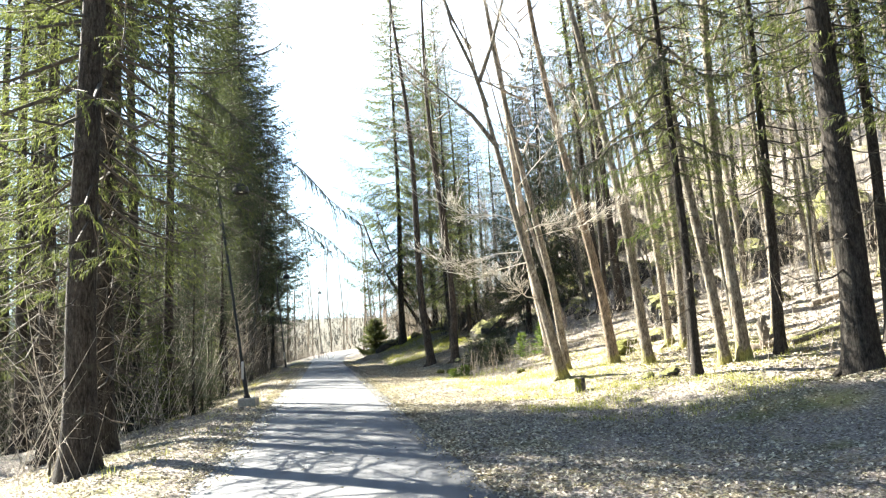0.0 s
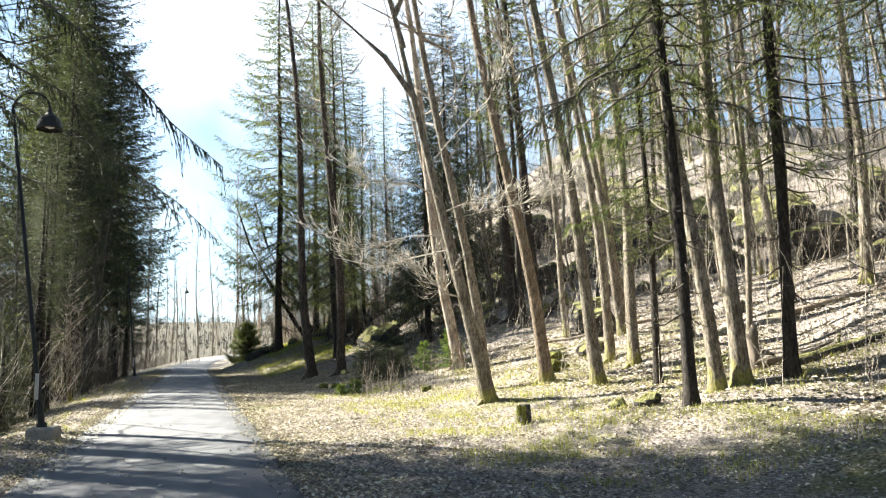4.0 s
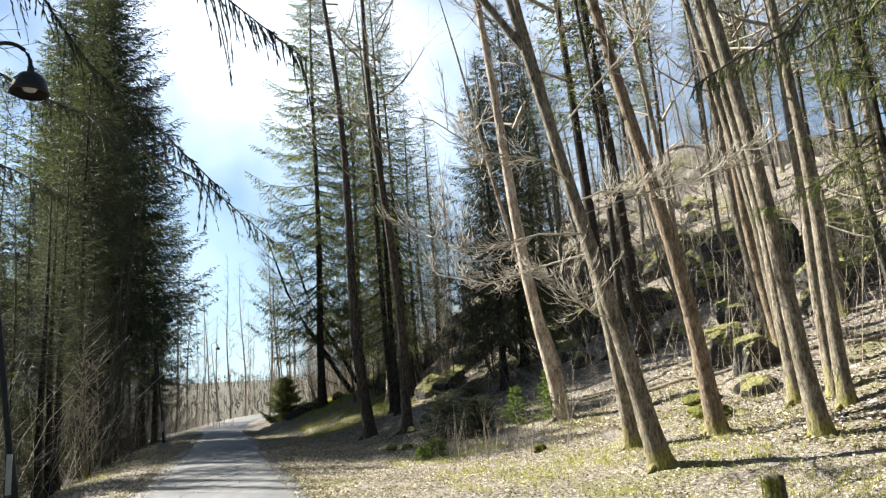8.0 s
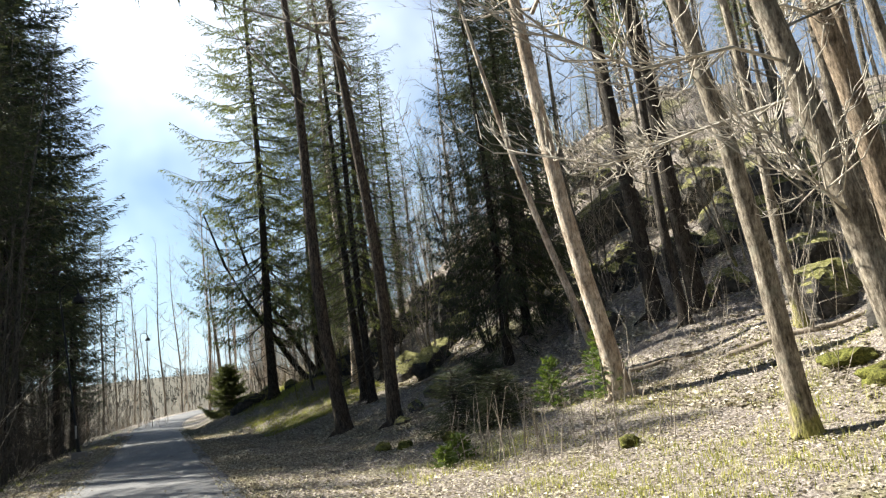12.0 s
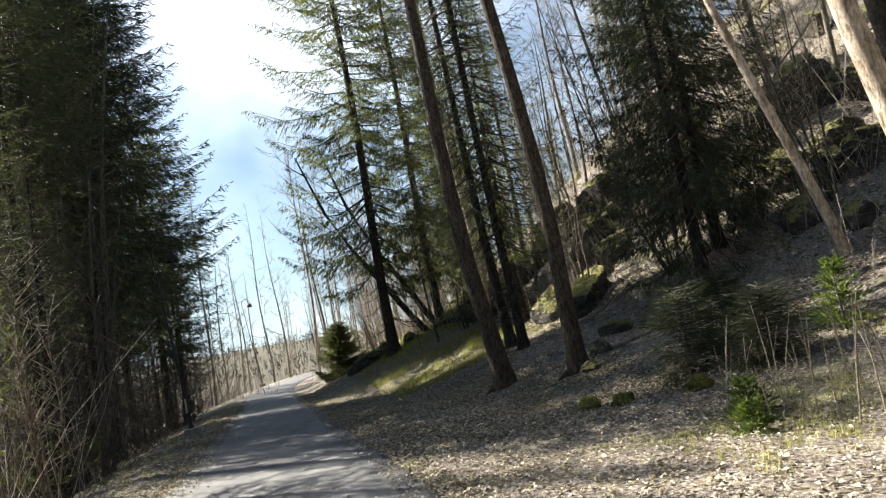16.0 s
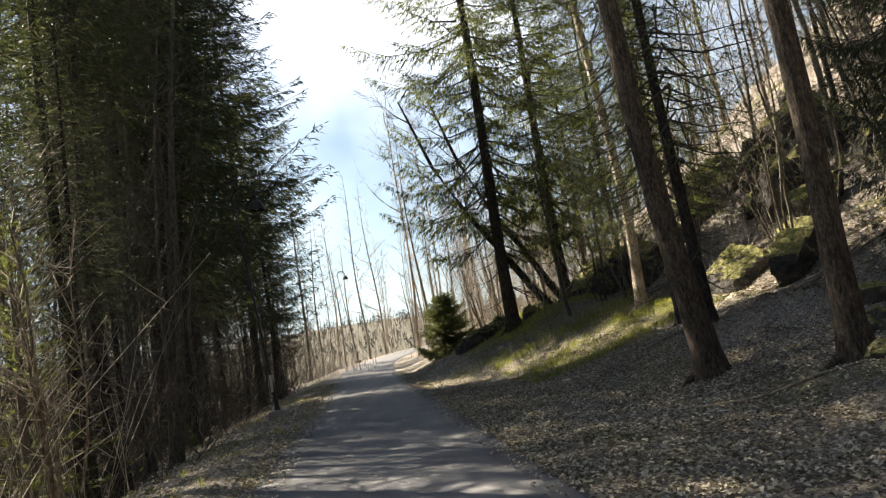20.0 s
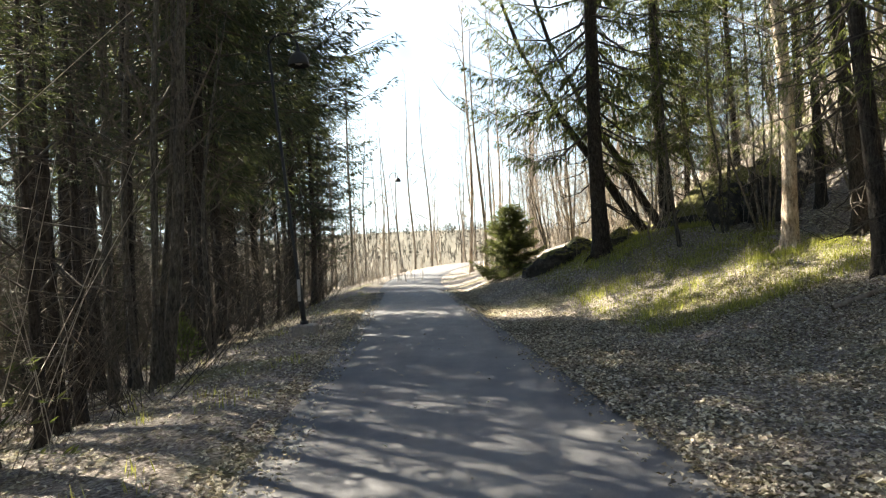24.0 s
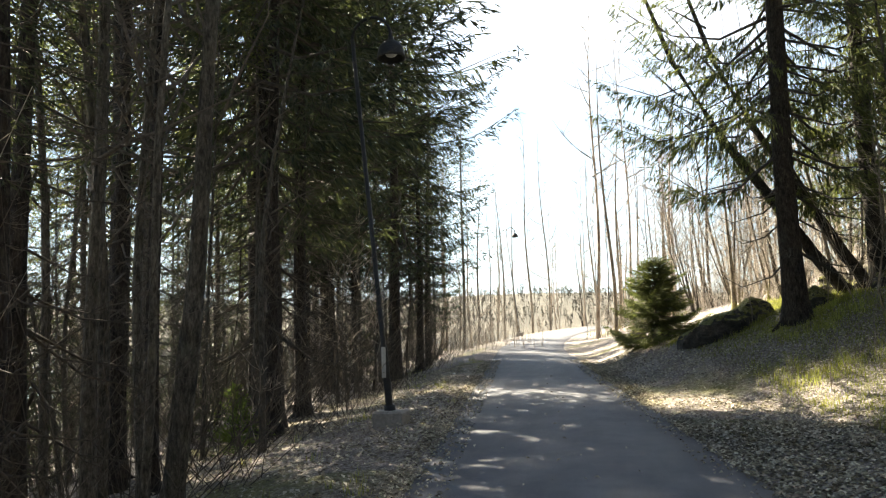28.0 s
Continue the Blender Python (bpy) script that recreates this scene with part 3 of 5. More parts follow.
# spruces by the path: x, y, radius, height, style, lean
# high crowns and (-13.5, 58.4) are added to shade verge, road and bank
for x, y, r, h, style, lx in (
        (7.35, 12.85, .27, 24, "thin", -.012), (8.7, 14.1, .12, 19, "thin", 0), (8.65, 11.4, .17, 22, "thin", -.05),
        (7.36, 15.9, .11, 18, "thin", .005), (-5.48, 11.5, .24, 24, "lacy", .02), 
        (-11.4, 21.2, .26, 24, "near", 0), (-2.25, 49.9, .22, 27, "full", .0), (0.0, 52.2, .2, 23, "full", -.01),
        (4.5, 35.8, .14, 13, "dark", -.01), (7.2, 31.8, .21, 20, "woods", -.065), (7.8, 30.9, .21, 20, "woods", -.07), (5.6, 37.0, .14, 15, "dark", 0),
        (0.95, 39.6, .13, 20, "lacy", -.02), (2.05, 44.3, .15, 19, "lacy", -.05), (0.88, 41.0, .15, 20, "lacy", -.044), (2.6, 47.5, .12, 15, "edge", 0),
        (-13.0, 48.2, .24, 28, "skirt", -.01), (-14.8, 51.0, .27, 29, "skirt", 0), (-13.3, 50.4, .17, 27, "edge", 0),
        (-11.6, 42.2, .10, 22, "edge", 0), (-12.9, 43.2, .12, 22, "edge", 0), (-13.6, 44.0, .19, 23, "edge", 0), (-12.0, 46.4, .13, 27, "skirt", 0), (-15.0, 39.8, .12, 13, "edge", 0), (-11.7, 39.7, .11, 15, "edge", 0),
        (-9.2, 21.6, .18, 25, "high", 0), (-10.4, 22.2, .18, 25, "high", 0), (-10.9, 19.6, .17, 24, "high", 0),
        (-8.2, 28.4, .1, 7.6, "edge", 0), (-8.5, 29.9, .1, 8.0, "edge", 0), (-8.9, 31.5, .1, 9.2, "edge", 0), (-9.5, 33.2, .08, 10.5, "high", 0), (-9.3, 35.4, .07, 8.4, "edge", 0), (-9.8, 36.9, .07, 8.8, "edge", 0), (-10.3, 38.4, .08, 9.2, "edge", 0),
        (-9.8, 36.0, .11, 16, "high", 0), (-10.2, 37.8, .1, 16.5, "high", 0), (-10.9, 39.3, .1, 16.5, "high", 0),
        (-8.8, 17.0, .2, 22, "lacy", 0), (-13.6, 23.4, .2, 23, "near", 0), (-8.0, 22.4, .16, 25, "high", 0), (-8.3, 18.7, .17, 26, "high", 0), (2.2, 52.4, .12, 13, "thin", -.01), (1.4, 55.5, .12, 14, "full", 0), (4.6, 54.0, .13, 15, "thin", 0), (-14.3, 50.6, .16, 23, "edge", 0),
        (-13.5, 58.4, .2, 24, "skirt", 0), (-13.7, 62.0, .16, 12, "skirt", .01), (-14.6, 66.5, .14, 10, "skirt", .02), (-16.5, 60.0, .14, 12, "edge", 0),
        (7.6, 41.6, .12, 13, "bushy", 0),
        (2.6, 56.6, .11, 11, "thin", 0),
        (-16.9, 68.0, .14, 11, "edge", 0), (-15.6, 55.5, .14, 12, "edge", 0)):
    spruce(x, y, r, h, style, (lx, 0), "", "spruces by the path")
swept = spruce(5.42, 15.6, .10, 18, "thin", (-.028, 0), "slender dark spruce with one long low bough", "spruces by the path")

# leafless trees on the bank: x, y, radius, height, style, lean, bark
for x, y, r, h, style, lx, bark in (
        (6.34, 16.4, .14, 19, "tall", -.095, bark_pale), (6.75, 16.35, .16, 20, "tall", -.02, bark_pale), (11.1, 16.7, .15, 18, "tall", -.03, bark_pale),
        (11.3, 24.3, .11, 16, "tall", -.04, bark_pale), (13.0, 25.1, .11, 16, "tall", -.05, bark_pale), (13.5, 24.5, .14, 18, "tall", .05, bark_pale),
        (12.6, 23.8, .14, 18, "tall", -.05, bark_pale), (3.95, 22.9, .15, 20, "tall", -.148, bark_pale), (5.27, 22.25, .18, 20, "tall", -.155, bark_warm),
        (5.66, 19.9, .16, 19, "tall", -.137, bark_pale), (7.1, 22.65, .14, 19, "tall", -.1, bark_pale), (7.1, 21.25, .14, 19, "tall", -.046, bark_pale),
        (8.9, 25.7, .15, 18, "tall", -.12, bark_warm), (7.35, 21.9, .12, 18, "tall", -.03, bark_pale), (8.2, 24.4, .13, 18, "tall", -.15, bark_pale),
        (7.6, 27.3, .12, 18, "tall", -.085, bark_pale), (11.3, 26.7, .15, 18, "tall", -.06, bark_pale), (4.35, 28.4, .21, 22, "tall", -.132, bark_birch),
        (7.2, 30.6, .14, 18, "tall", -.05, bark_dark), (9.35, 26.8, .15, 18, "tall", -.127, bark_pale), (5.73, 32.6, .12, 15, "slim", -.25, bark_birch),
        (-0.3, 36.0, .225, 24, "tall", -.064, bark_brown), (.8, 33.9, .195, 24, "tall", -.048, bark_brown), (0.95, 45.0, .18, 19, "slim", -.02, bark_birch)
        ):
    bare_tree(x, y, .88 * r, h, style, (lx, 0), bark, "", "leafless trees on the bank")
# many-stemmed clump and neighbours below the path
for x, y, r, lx in ((-10.3, 40.7, .11, .12), (-11.1, 41.35, .065, .01), (-10.75, 40.05, .085, -.025), (-11.2, 40.75, .07, -.05), (-10.6, 41.1, .06, .06), (-10.2, 40.1, .05, .09), (-11.5, 40.3, .055, -.09)):
    bare_tree(x, y, r, 15, "slim", (lx, 0), bark_grey, "leafless grey-brown stem of a many-stemmed tree", "stems of one clump")

# woods on both sides
placed = [(o.location.x, o.location.y) for o in scene.collection.objects if o.type == "EMPTY"]


def free(x, y, d):
    if any((x - a) ** 2 + (y - b) ** 2 < d * d for a, b in placed):
        return False
    placed.append((x, y))
    return True


def open_line(x, y):
    """True where a tall tree leaves the sunny clearing and the sunny bank in the sun."""
    c = y + .772 * x
    return not (15.6 < c < 28.2 or 42 < c < 45.8)


n = 0
while n < 32:
    y = rnd.uniform(4, 86) if n < 20 else rnd.uniform(42, 80)
    u = -5.0 - 14 * rnd.random() ** 1.1
    x = road_x(y) + u
    if y < 22 and (u > -9 or y + .91 * x < 8.5) or 22 <= y < 39 or not free(x, y, 1.35):
        continue
    n += 1
    spruce(x, y, rnd.uniform(.06, .14), rnd.uniform(17, 23) if open_line(x, y) else min(15, max(4, -x - 3.8)), "edge" if u > -7 else "woods", (jit(.02), jit(.02)), "dark spruce with bare dead lower branches", "spruce wood below the path", bark_grey)
n = 0
while n < 26:
    y, u = rnd.uniform(39, 66), -rnd.uniform(4.6, 15)
    x = road_x(y) + u
    if not free(x, y, .7):
        continue
    n += 1
    spruce(x, y, rnd.uniform(.035, .08), rnd.uniform(9, 15) if open_line(x, y) else rnd.uniform(5, 8), "pole", (jit(.04), jit(.04)), "slim spruce pole with dead grey branches", "spruce wood below the path", bark_grey)
n = 0
while n < 84:
    y, u = (rnd.uniform(37, 82) if n < 30 else rnd.uniform(36, 58) if n < 52 else rnd.uniform(38, 80), -rnd.uniform(7.5 if n > 30 else 9.5, 20) if n < 52 else -rnd.uniform(15, 23)) if n > 0 else (rnd.uniform(9, 24), -rnd.uniform(7.5, 14))
    x = road_x(y) + u
    if not free(x, y, 1.2):
        continue
    n += 1
    spruce(x, y, rnd.uniform(.05, .09), rnd.uniform(2.5, 6.0), "bushy", (jit(.03), 0), "young spruce in the shade of the spruce wood", "understorey spruces")
n = 0
while n < 44:
    y, u = rnd.uniform(20, 33), -3.6 - 9.5 * rnd.random() ** 1.4
    x = road_x(y) + u
    if not free(x, y, 1.1):
        continue
    n += 1
    spruce(x, y, rnd.uniform(.04, .08), min(8.5, max(2.0, -x - (4.6 if 15.4 < y + .772 * x < 20.8 else 1.8))) * rnd.uniform(.75, 1), "bushy", (jit(.03), 0), "young dark spruce on the slope below the path", "understorey spruces")
n = 0
while n < 30:
    y, u = rnd.uniform(2, 84), -rnd.uniform(22, 36)
    x = road_x(y) + u
    if not free(x, y, 2.0):
        continue
    n += 1
    bare_tree(x, y, rnd.uniform(.06, .13), rnd.uniform(7, 12), rnd.choice(("low", "slim")), (jit(.05), jit(.05)), rnd.choice((bark_pale, bark_grey)), "leafless tree on the lake shore", "trees on the shore")
n = 0
while n < 72:
    y, u = rnd.uniform(37, 80) if n < 46 else rnd.uniform(25, 46), -rnd.uniform(4.3, 16 if n < 46 else 12)
    x = road_x(y) + u
    if not free(x, y, .9):
        continue
    n += 1
    bare_tree(x, y, rnd.uniform(.025, .06), rnd.uniform(5, 12), "slim", (jit(.15), jit(.12)), rnd.choice((bark_grey, bark_dark)), "thin grey leafless stem in the spruce wood", "thin stems in the wood", wob=.28)
n = 0
while n < 34:
    y, u = rnd.uniform(47, 75), rnd.uniform(5.5, 13)
    x = road_x(y) + u
    if not free(x, y, .9):
        continue
    n += 1
    bare_tree(x, y, rnd.uniform(.03, .09), rnd.uniform(5, 11), rnd.choice(("slim", "low")), (-.08 + jit(.12), 0), rnd.choice((bark_pale, bark_grey)), "thin leafless tree on the rocky bank", "trees on the hillside")
n = 0
while n < 180:
    y, u = rnd.uniform(3, 76), 11.5 + 32.5 * rnd.random() ** 1.25
    x = road_x(y) + u
    if not free(x, y, 1.3):
        continue
    n += 1
    if rnd.random() < (.5 if u > 21 else .16 if y < 33 else .42 if y < 45 else .22):
        spruce(x, y, rnd.uniform(.1, .16), rnd.uniform(9, 17) if u > 21 else rnd.uniform(5, 15), "woods" if u > 21 else "thin" if y > 45 or y < 33 else rnd.choice(("bushy", "bushy", "woods")), (jit(.02), 0), "spruce among leafless trees on the hillside", "trees on the hillside")
    else:
        bare_tree(x, y, rnd.uniform(.06, .14), rnd.uniform(9, 17), rnd.choice(("tall", "slim", "low", "low")), (-.04 + jit(.06), 0), rnd.choice((bark_pale, bark_grey)), "", "trees on the hillside")
n = 0
while n < 74:
    y = rnd.uniform(72, 130)
    u = rnd.choice((-1, 1)) * rnd.uniform(3.2, 14 if n < 50 else 32)
    x = road_x(y) + u
    if not free(x, y, 1.0):
        continue
    n += 1
    bare_tree(x, y, rnd.uniform(.06, .13), rnd.uniform(11, 21), rnd.choice(("tall", "slim", "low")), (jit(.04), 0), rnd.choice((bark_pale, bark_birch, bark_dark)), "slender leafless tree at the end of the path", "trees at the path's end")

# deeper rows of the wood below the path
deep = random.Random(19)
# four tall spruces added deep in the wood to shade the bank
for x, y in ((-17.0, 60.5), (-18.4, 63.4), (-16.6, 62.6), (-18.8, 61.6)):
    spruce(x, y, .17, 27, "skirt", (0, 0), "tall dark spruce added to shade the bank", "spruce wood below the path", bark_dark)
n = 0
while n < 11:
    x, y = -deep.uniform(17, 28), deep.uniform(43, 72)
    if not free(x, y, 1.2):
        continue
    n += 1
    spruce(x, y, deep.uniform(.09, .15), (-x - 1.5) * deep.uniform(.6, .95), deep.choice(("dark", "woods", "edge")), (0, 0), "dark spruce inside the spruce wood", "spruce wood below the path", bark_dark)

# unseen spruces added behind the start of the walk to block sky light
n = 0
while n < 34:
    y, u = rnd.uniform(-26, 1.5), rnd.choice((-1, 1, 1)) * rnd.uniform(4.2, 20)
    x = road_x(y) + u
    if y > -4 and u < 7 and u > 0 or not free(x, y, 2.2):
        continue
    n += 1
    spruce(x, y, rnd.uniform(.12, .22), rnd.uniform(16, 23), rnd.choice(("woods", "bushy")), (jit(.02), 0), "unseen dark spruce added behind the start to block sky light", "spruces at the start of the path")


# leafless maple that leans over the verge, limb by limb
def limb(owner, pts, r0, r1, mat, name="limb", twigs=0, sides=6, seed=1, reach=0.9):
    """One limb under its tree, with upturned twigs along its outer half."""
    q = random.Random(seed)
    pts = [Vector(p) for p in pts]
    n = len(pts) - 1
    s = Shape()
    s.tube(pts, [r0 + (r1 - r0) * i / n for i in range(n + 1)], sides)
    ob = put(name, s.mesh(name, mat), owner)
    if twigs:
        t = Shape()
        for _ in range(twigs):
            k = q.uniform(0.3, 1.0) * n
            i = min(n - 1, int(k))
            p = pts[i].lerp(pts[i + 1], k - i)
            d = (pts[i + 1] - pts[i]).normalized()
            w = Vector((q.uniform(-1, 1), q.uniform(-1, 1), q.uniform(-0.6, 0.5)))
            d = (d * 0.7 + w).normalized()
            l = reach * q.uniform(0.4, 1.1)
            a = p + d * l * 0.5 + Vector((0, 0, -0.05 * l))
            e = p + d * l + Vector((0, 0, 0.22 * l))
            t.tube([p, a, e], [0.009, 0.006, 0.004], 4, False)
            for _ in range(7):
                b = p.lerp(e, q.uniform(0.25, 1))
                d2 = (d + Vector((q.uniform(-.9, .9), q.uniform(-.9, .9), q.uniform(-.2, 0.8)))).normalized()
                k2 = q.uniform(.5, 1.2)
                t.tube([b, b + d2 * 0.15 * k2, b + d2 * 0.25 * k2 + Vector((0, 0, 0.09 * k2))], [0.006, 0.0045, 0.0035], 3, False)
        tagged(put("twig", t.mesh("twigs", twig_dark if mat is twig_dark else twig_white), ob), kind="stuff")
    return ob


maple = base("maple_tree", 3.42, 20.5)
me, axis = trunk_shape(11, .155, (-.215, .01), bark_pale, "maple_trunk", 11, 0.05, 1.5, 0.0)
put("trunk", me, maple)
tagged(maple, "leaning leafless maple with a mossy grey trunk", "tree")
mx = lambda z: Vector((-.215 * z, .01 * z, z))
for k, (z, ends) in enumerate((
        (6.6, ((-2.1, .1, 7.6), (-3.5, .2, 8.9), (-5.2, .3, 10.6))), (7.8, ((-2.0, -.2, 8.8), (-2.6, -.3, 10.2), (-3.0, -.2, 12.4))),
        (3.6, ((-1.7, -.5, 3.5), (-2.7, -.8, 3.2), (-3.5, -.9, 3.5))), (3.9, ((-.2, -.7, 4.0), (.6, -1.1, 4.1), (1.4, -1.3, 4.6))),
        (3.3, ((-1.4, .6, 3.2), (-2.2, .9, 3.0), (-3.0, 1.0, 3.2))), (2.25, ((-.9, -.3, 2.3), (-1.3, -.4, 2.6), (-1.55, -.4, 3.0))),
        (4.4, ((-1.6, -.9, 4.5), (-2.6, -1.3, 4.5), (-3.3, -1.5, 4.9))), (4.1, ((-.3, .5, 4.4), (.4, .9, 4.5), (1.0, 1.2, 5.0))),
        (5.2, ((-.6, -.4, 5.8), (.1, -.7, 6.5), (.5, -.8, 7.6))), (8.6, ((-1.4, .3, 9.8), (-1.0, .5, 11.2), (-.8, .6, 13))),
        (9.6, ((-2.6, 0, 10.6), (-3.0, .1, 11.9), (-3.2, .1, 13.4))))):
    big = z > 6
    limb(maple, [mx(z), *ends], .075 if big else .018, .022 if big else .008, bark_pale if big else twig_white, "limb", 22 if big else 24, 6, k, 1.1 if big else .75)


def needle_bough(owner, p0, p1, sag, wide, n, mat, seed, thick=1.0):
    """One long spruce bough: side twigs that hang like a fringe, each clad in short needle-bearing twiglets. A part of its tree."""
    q = random.Random(seed)
    p0, p1 = Vector(p0), Vector(p1)
    pts = [p0.lerp(p1, i / 8) + Vector((q.uniform(-.1, .1), q.uniform(-.12, .12), q.uniform(-.08, .08) - sag * math.sin(math.pi * i / 8))) for i in range(9)]
    s, nd = Shape(), Shape()
    s.tube(pts, [0.028 - 0.0027 * i for i in range(9)], 5)
    out = (p1 - p0).normalized()
    side = out.cross(Vector((0, 0, 1))).normalized()
    for j in range(n):
        k = (0.12 + 0.88 * (j + q.random()) / n) * 8
        i = min(7, int(k))
        p = pts[i].lerp(pts[i + 1], k - i)
        sgn = 1 if j % 2 else -1
        d = (out * q.uniform(.0, .9) + side * sgn * q.uniform(.05, .9) + Vector((0, 0, q.uniform(-1.7, .05)))).normalized()
        w = wide * q.random() ** 1.6 * 1.25 * (1.1 - 0.7 * k / 8) * (.25 + .9 * math.sin(k * 3.1 + seed) ** 2) + .08
        mid = p + d * w * .55
        tip = mid + (d * .6 + Vector((0, 0, -.5))).normalized() * w * .5
        s.tube([p, mid, tip], [0.006, 0.004, 0.002], 3, False)
        for _ in range(int(14 + 46 * w)):
            t = q.uniform(.05, 1.5)
            b = p.lerp(mid, t) if t < 1 else mid.lerp(tip, (t - 1) * 2)
            d2 = (d * q.uniform(.3, 1) + side * q.uniform(-.8, .8) + Vector((0, 0, q.uniform(-.9, .2)))).normalized()
            nd.kite(b, b + d2 * q.uniform(.04, .11), d2.cross(Vector((q.uniform(-1, 1), q.uniform(-1, 1), .5))).normalized(), q.uniform(.003, .006) * thick, .4)
    ob = put("bough", s.mesh("long_bough", twig_dark), owner)
    tagged(put("needle_spray", nd.mesh("bough_needles", mat, False), ob), kind="stuff")


needle_bough(swept, (-.15, 0, 6.4), (-3.5, -.3, 3.6), .25, 1.1, 110, needles, 1)
needle_bough(swept, (-.15, 0, 7.6), (-2.6, -1.3, 6.0), .2, 1.0, 80, needles, 2)
needle_bough(swept, (-.2, 0, 5.4), (-1.9, 1.2, 4.4), .2, .8, 60, needles_light, 3)
needle_bough(swept, (-.2, 0, 7.0), (1.6, -1.4, 6.0), .2, .9, 60, needles, 4)
for k, (a, b, sag, w, n) in enumerate((((-.1, 0, 5.8), (-2.9, -.9, 4.3), .2, 1.2, 100), ((-.1, 0, 6.8), (-3.1, .8, 5.2), .2, 1.2, 100), ((0, 0, 8.2), (-2.9, -.2, 7.0), .2, 1.2, 90),
                                       ((0, 0, 9.0), (-2.2, -1.5, 7.9), .2, 1.1, 80), ((0, 0, 7.4), (-1.2, -2.2, 6.0), .2, 1.1, 80), ((0, 0, 8.6), (1.8, -1.0, 7.4), .2, 1.1, 80), ((0, 0, 5.2), (1.5, -1.2, 4.2), .2, .9, 60))):
    needle_bough(swept, a, b, sag, w, n, needles_dark, 20 + k)
reaching = spruce(-6.3, 14.2, .2, 23, "lacy", (-.01, 0), "tall spruce whose long boughs reach over the path", "spruces by the path")
needle_bough(reaching, (.1, 0, 8.4), (5.0, .3, 4.3), -.15, 1.0, 170, needles_dark, 11, 1.2)
needle_bough(reaching, (.1, 0, 7.4), (4.1, 2.4, 4.0), -.2, .8, 120, needles_dark, 12, 1.2)
needle_bough(reaching, (.1, 0, 6.2), (3.0, -1.2, 4.4), .1, .9, 100, needles, 13)
overhang = spruce(-8.4, 20.6, .17, 24, "high", (0, 0), "dark spruce with a bough hanging over the path", "spruces by the path")
needle_bough(overhang, (.1, 0, 8.0), (6.5, -1.8, 4.2), -.5, 1.3, 130, needles_dark, 8)
needle_bough(overhang, (.1, 0, 6.6), (4.4, -2.2, 4.4), -.3, 1.0, 80, needles_dark, 10)
screen = spruce(6.35, 18.6, .08, 11, "thin", (-.01, 0), "young spruce among the hillside trunks", "spruces by the path")
needle_bough(screen, (0, 0, 5.2), (-1.6, -1.3, 4.6), .15, .8, 60, needles_light, 5)
needle_bough(screen, (0, 0, 4.2), (-1.2, 1.2, 3.4), .15, .7, 50, needles_light, 6)
needle_bough(screen, (0, 0, 3.4), (1.0, -1.2, 2.9), .15, .7, 50, needles, 7)


# ---- saplings and small spruces ----
def sapling_kind(seed, h, mat, r):
    q = random.Random(seed)
    ob = base("sapling", 0, -30, -9)
    s = Shape()
    pts = [Vector((0, 0, -0.1))]
    for i in range(6):
        pts.append(Vector((pts[-1].x + q.uniform(-.12, .12), pts[-1].y + q.uniform(-.12, .12), h * (i + 1) / 6)))
    s.tube(pts, [r * (1 - i / 7) for i in range(7)], 5)
    put("stem", s.mesh("sapling_stem", mat), ob)
    t = Shape()
    for _ in range(int(9 * h)):
        k = q.uniform(1.2, 6)
        i = min(5, int(k))
        p = pts[i].lerp(pts[i + 1], k - i)
        a = q.uniform(0, 6.28)
        d = Vector((math.cos(a), math.sin(a), q.uniform(.1, 1.0))).normalized()
        l = q.uniform(.3, .9) * (0.4 + 0.12 * h)
        e = p + d * l
        t.tube([p, p.lerp(e, .5) + Vector((0, 0, -.04)), e], [.35 * r * (1 - i / 8), .005, .003], 3, False)
        for _ in range(3):
            b = p.lerp(e, q.uniform(.3, .9))
            t.tube([b, b + (d + Vector((q.uniform(-1, 1), q.uniform(-1, 1), q.uniform(-.2, .8)))).normalized() * l * .4], [.005, .003], 3, False)
    tagged(put("crown", t.mesh("sapling_twigs", twig_mat), ob), kind="stuff")
    tagged(ob, "slender leafless sapling with fine bare twigs", "sapling", "undergrowth saplings")
    return ob


def settle(x, y, turn, k):
    return Matrix.Translation((x, y, height(x, y) - 0.03)) @ Matrix.Rotation(turn, 4, "Z") @ Matrix.Rotation(jit(.12), 4, "X") @ Matrix.Scale(k, 4)


kinds = [sapling_kind(71, 2.6, twig_mat, .016), sapling_kind(72, 4.0, bark_pale, .024), sapling_kind(73, 5.6, bark_grey, .03), sapling_kind(74, 1.5, twig_mat, .010)]
spots = []
while len(spots) < 185:
    y = rnd.uniform(9, 84)
    side = rnd.random()
    u = rnd.uniform(9.5, 26) if side < .45 else -rnd.uniform(4.2, 12) if side < .76 else -rnd.uniform(3.8, 9)
    if side >= .92:
        y = rnd.uniform(13, 38)
    elif side >= .76:
        y, u = rnd.uniform(47, 72), rnd.uniform(5, 12)
    if y > 70 and abs(u) < 5:
        continue
    x = road_x(y) + u
    if free(x, y, .7):
        spots.append((x, y))
for i, (x, y) in enumerate(spots):
    ob = copy_thing(kinds[i % 4], settle(x, y, rnd.uniform(0, 6.28), 1))
    ob.matrix_basis = settle(x, y, rnd.uniform(0, 6.28), rnd.uniform(.8, 1.3))
thicket = [sapling_kind(75, 3.2, twig_dark, .016), sapling_kind(76, 5.0, twig_dark, .024), sapling_kind(77, 1.8, twig_dark, .012)]
for o in thicket:
    tagged(o, "dark leafless undergrowth stem with tangled twigs", "sapling", "undergrowth in the spruce wood")
m = 0
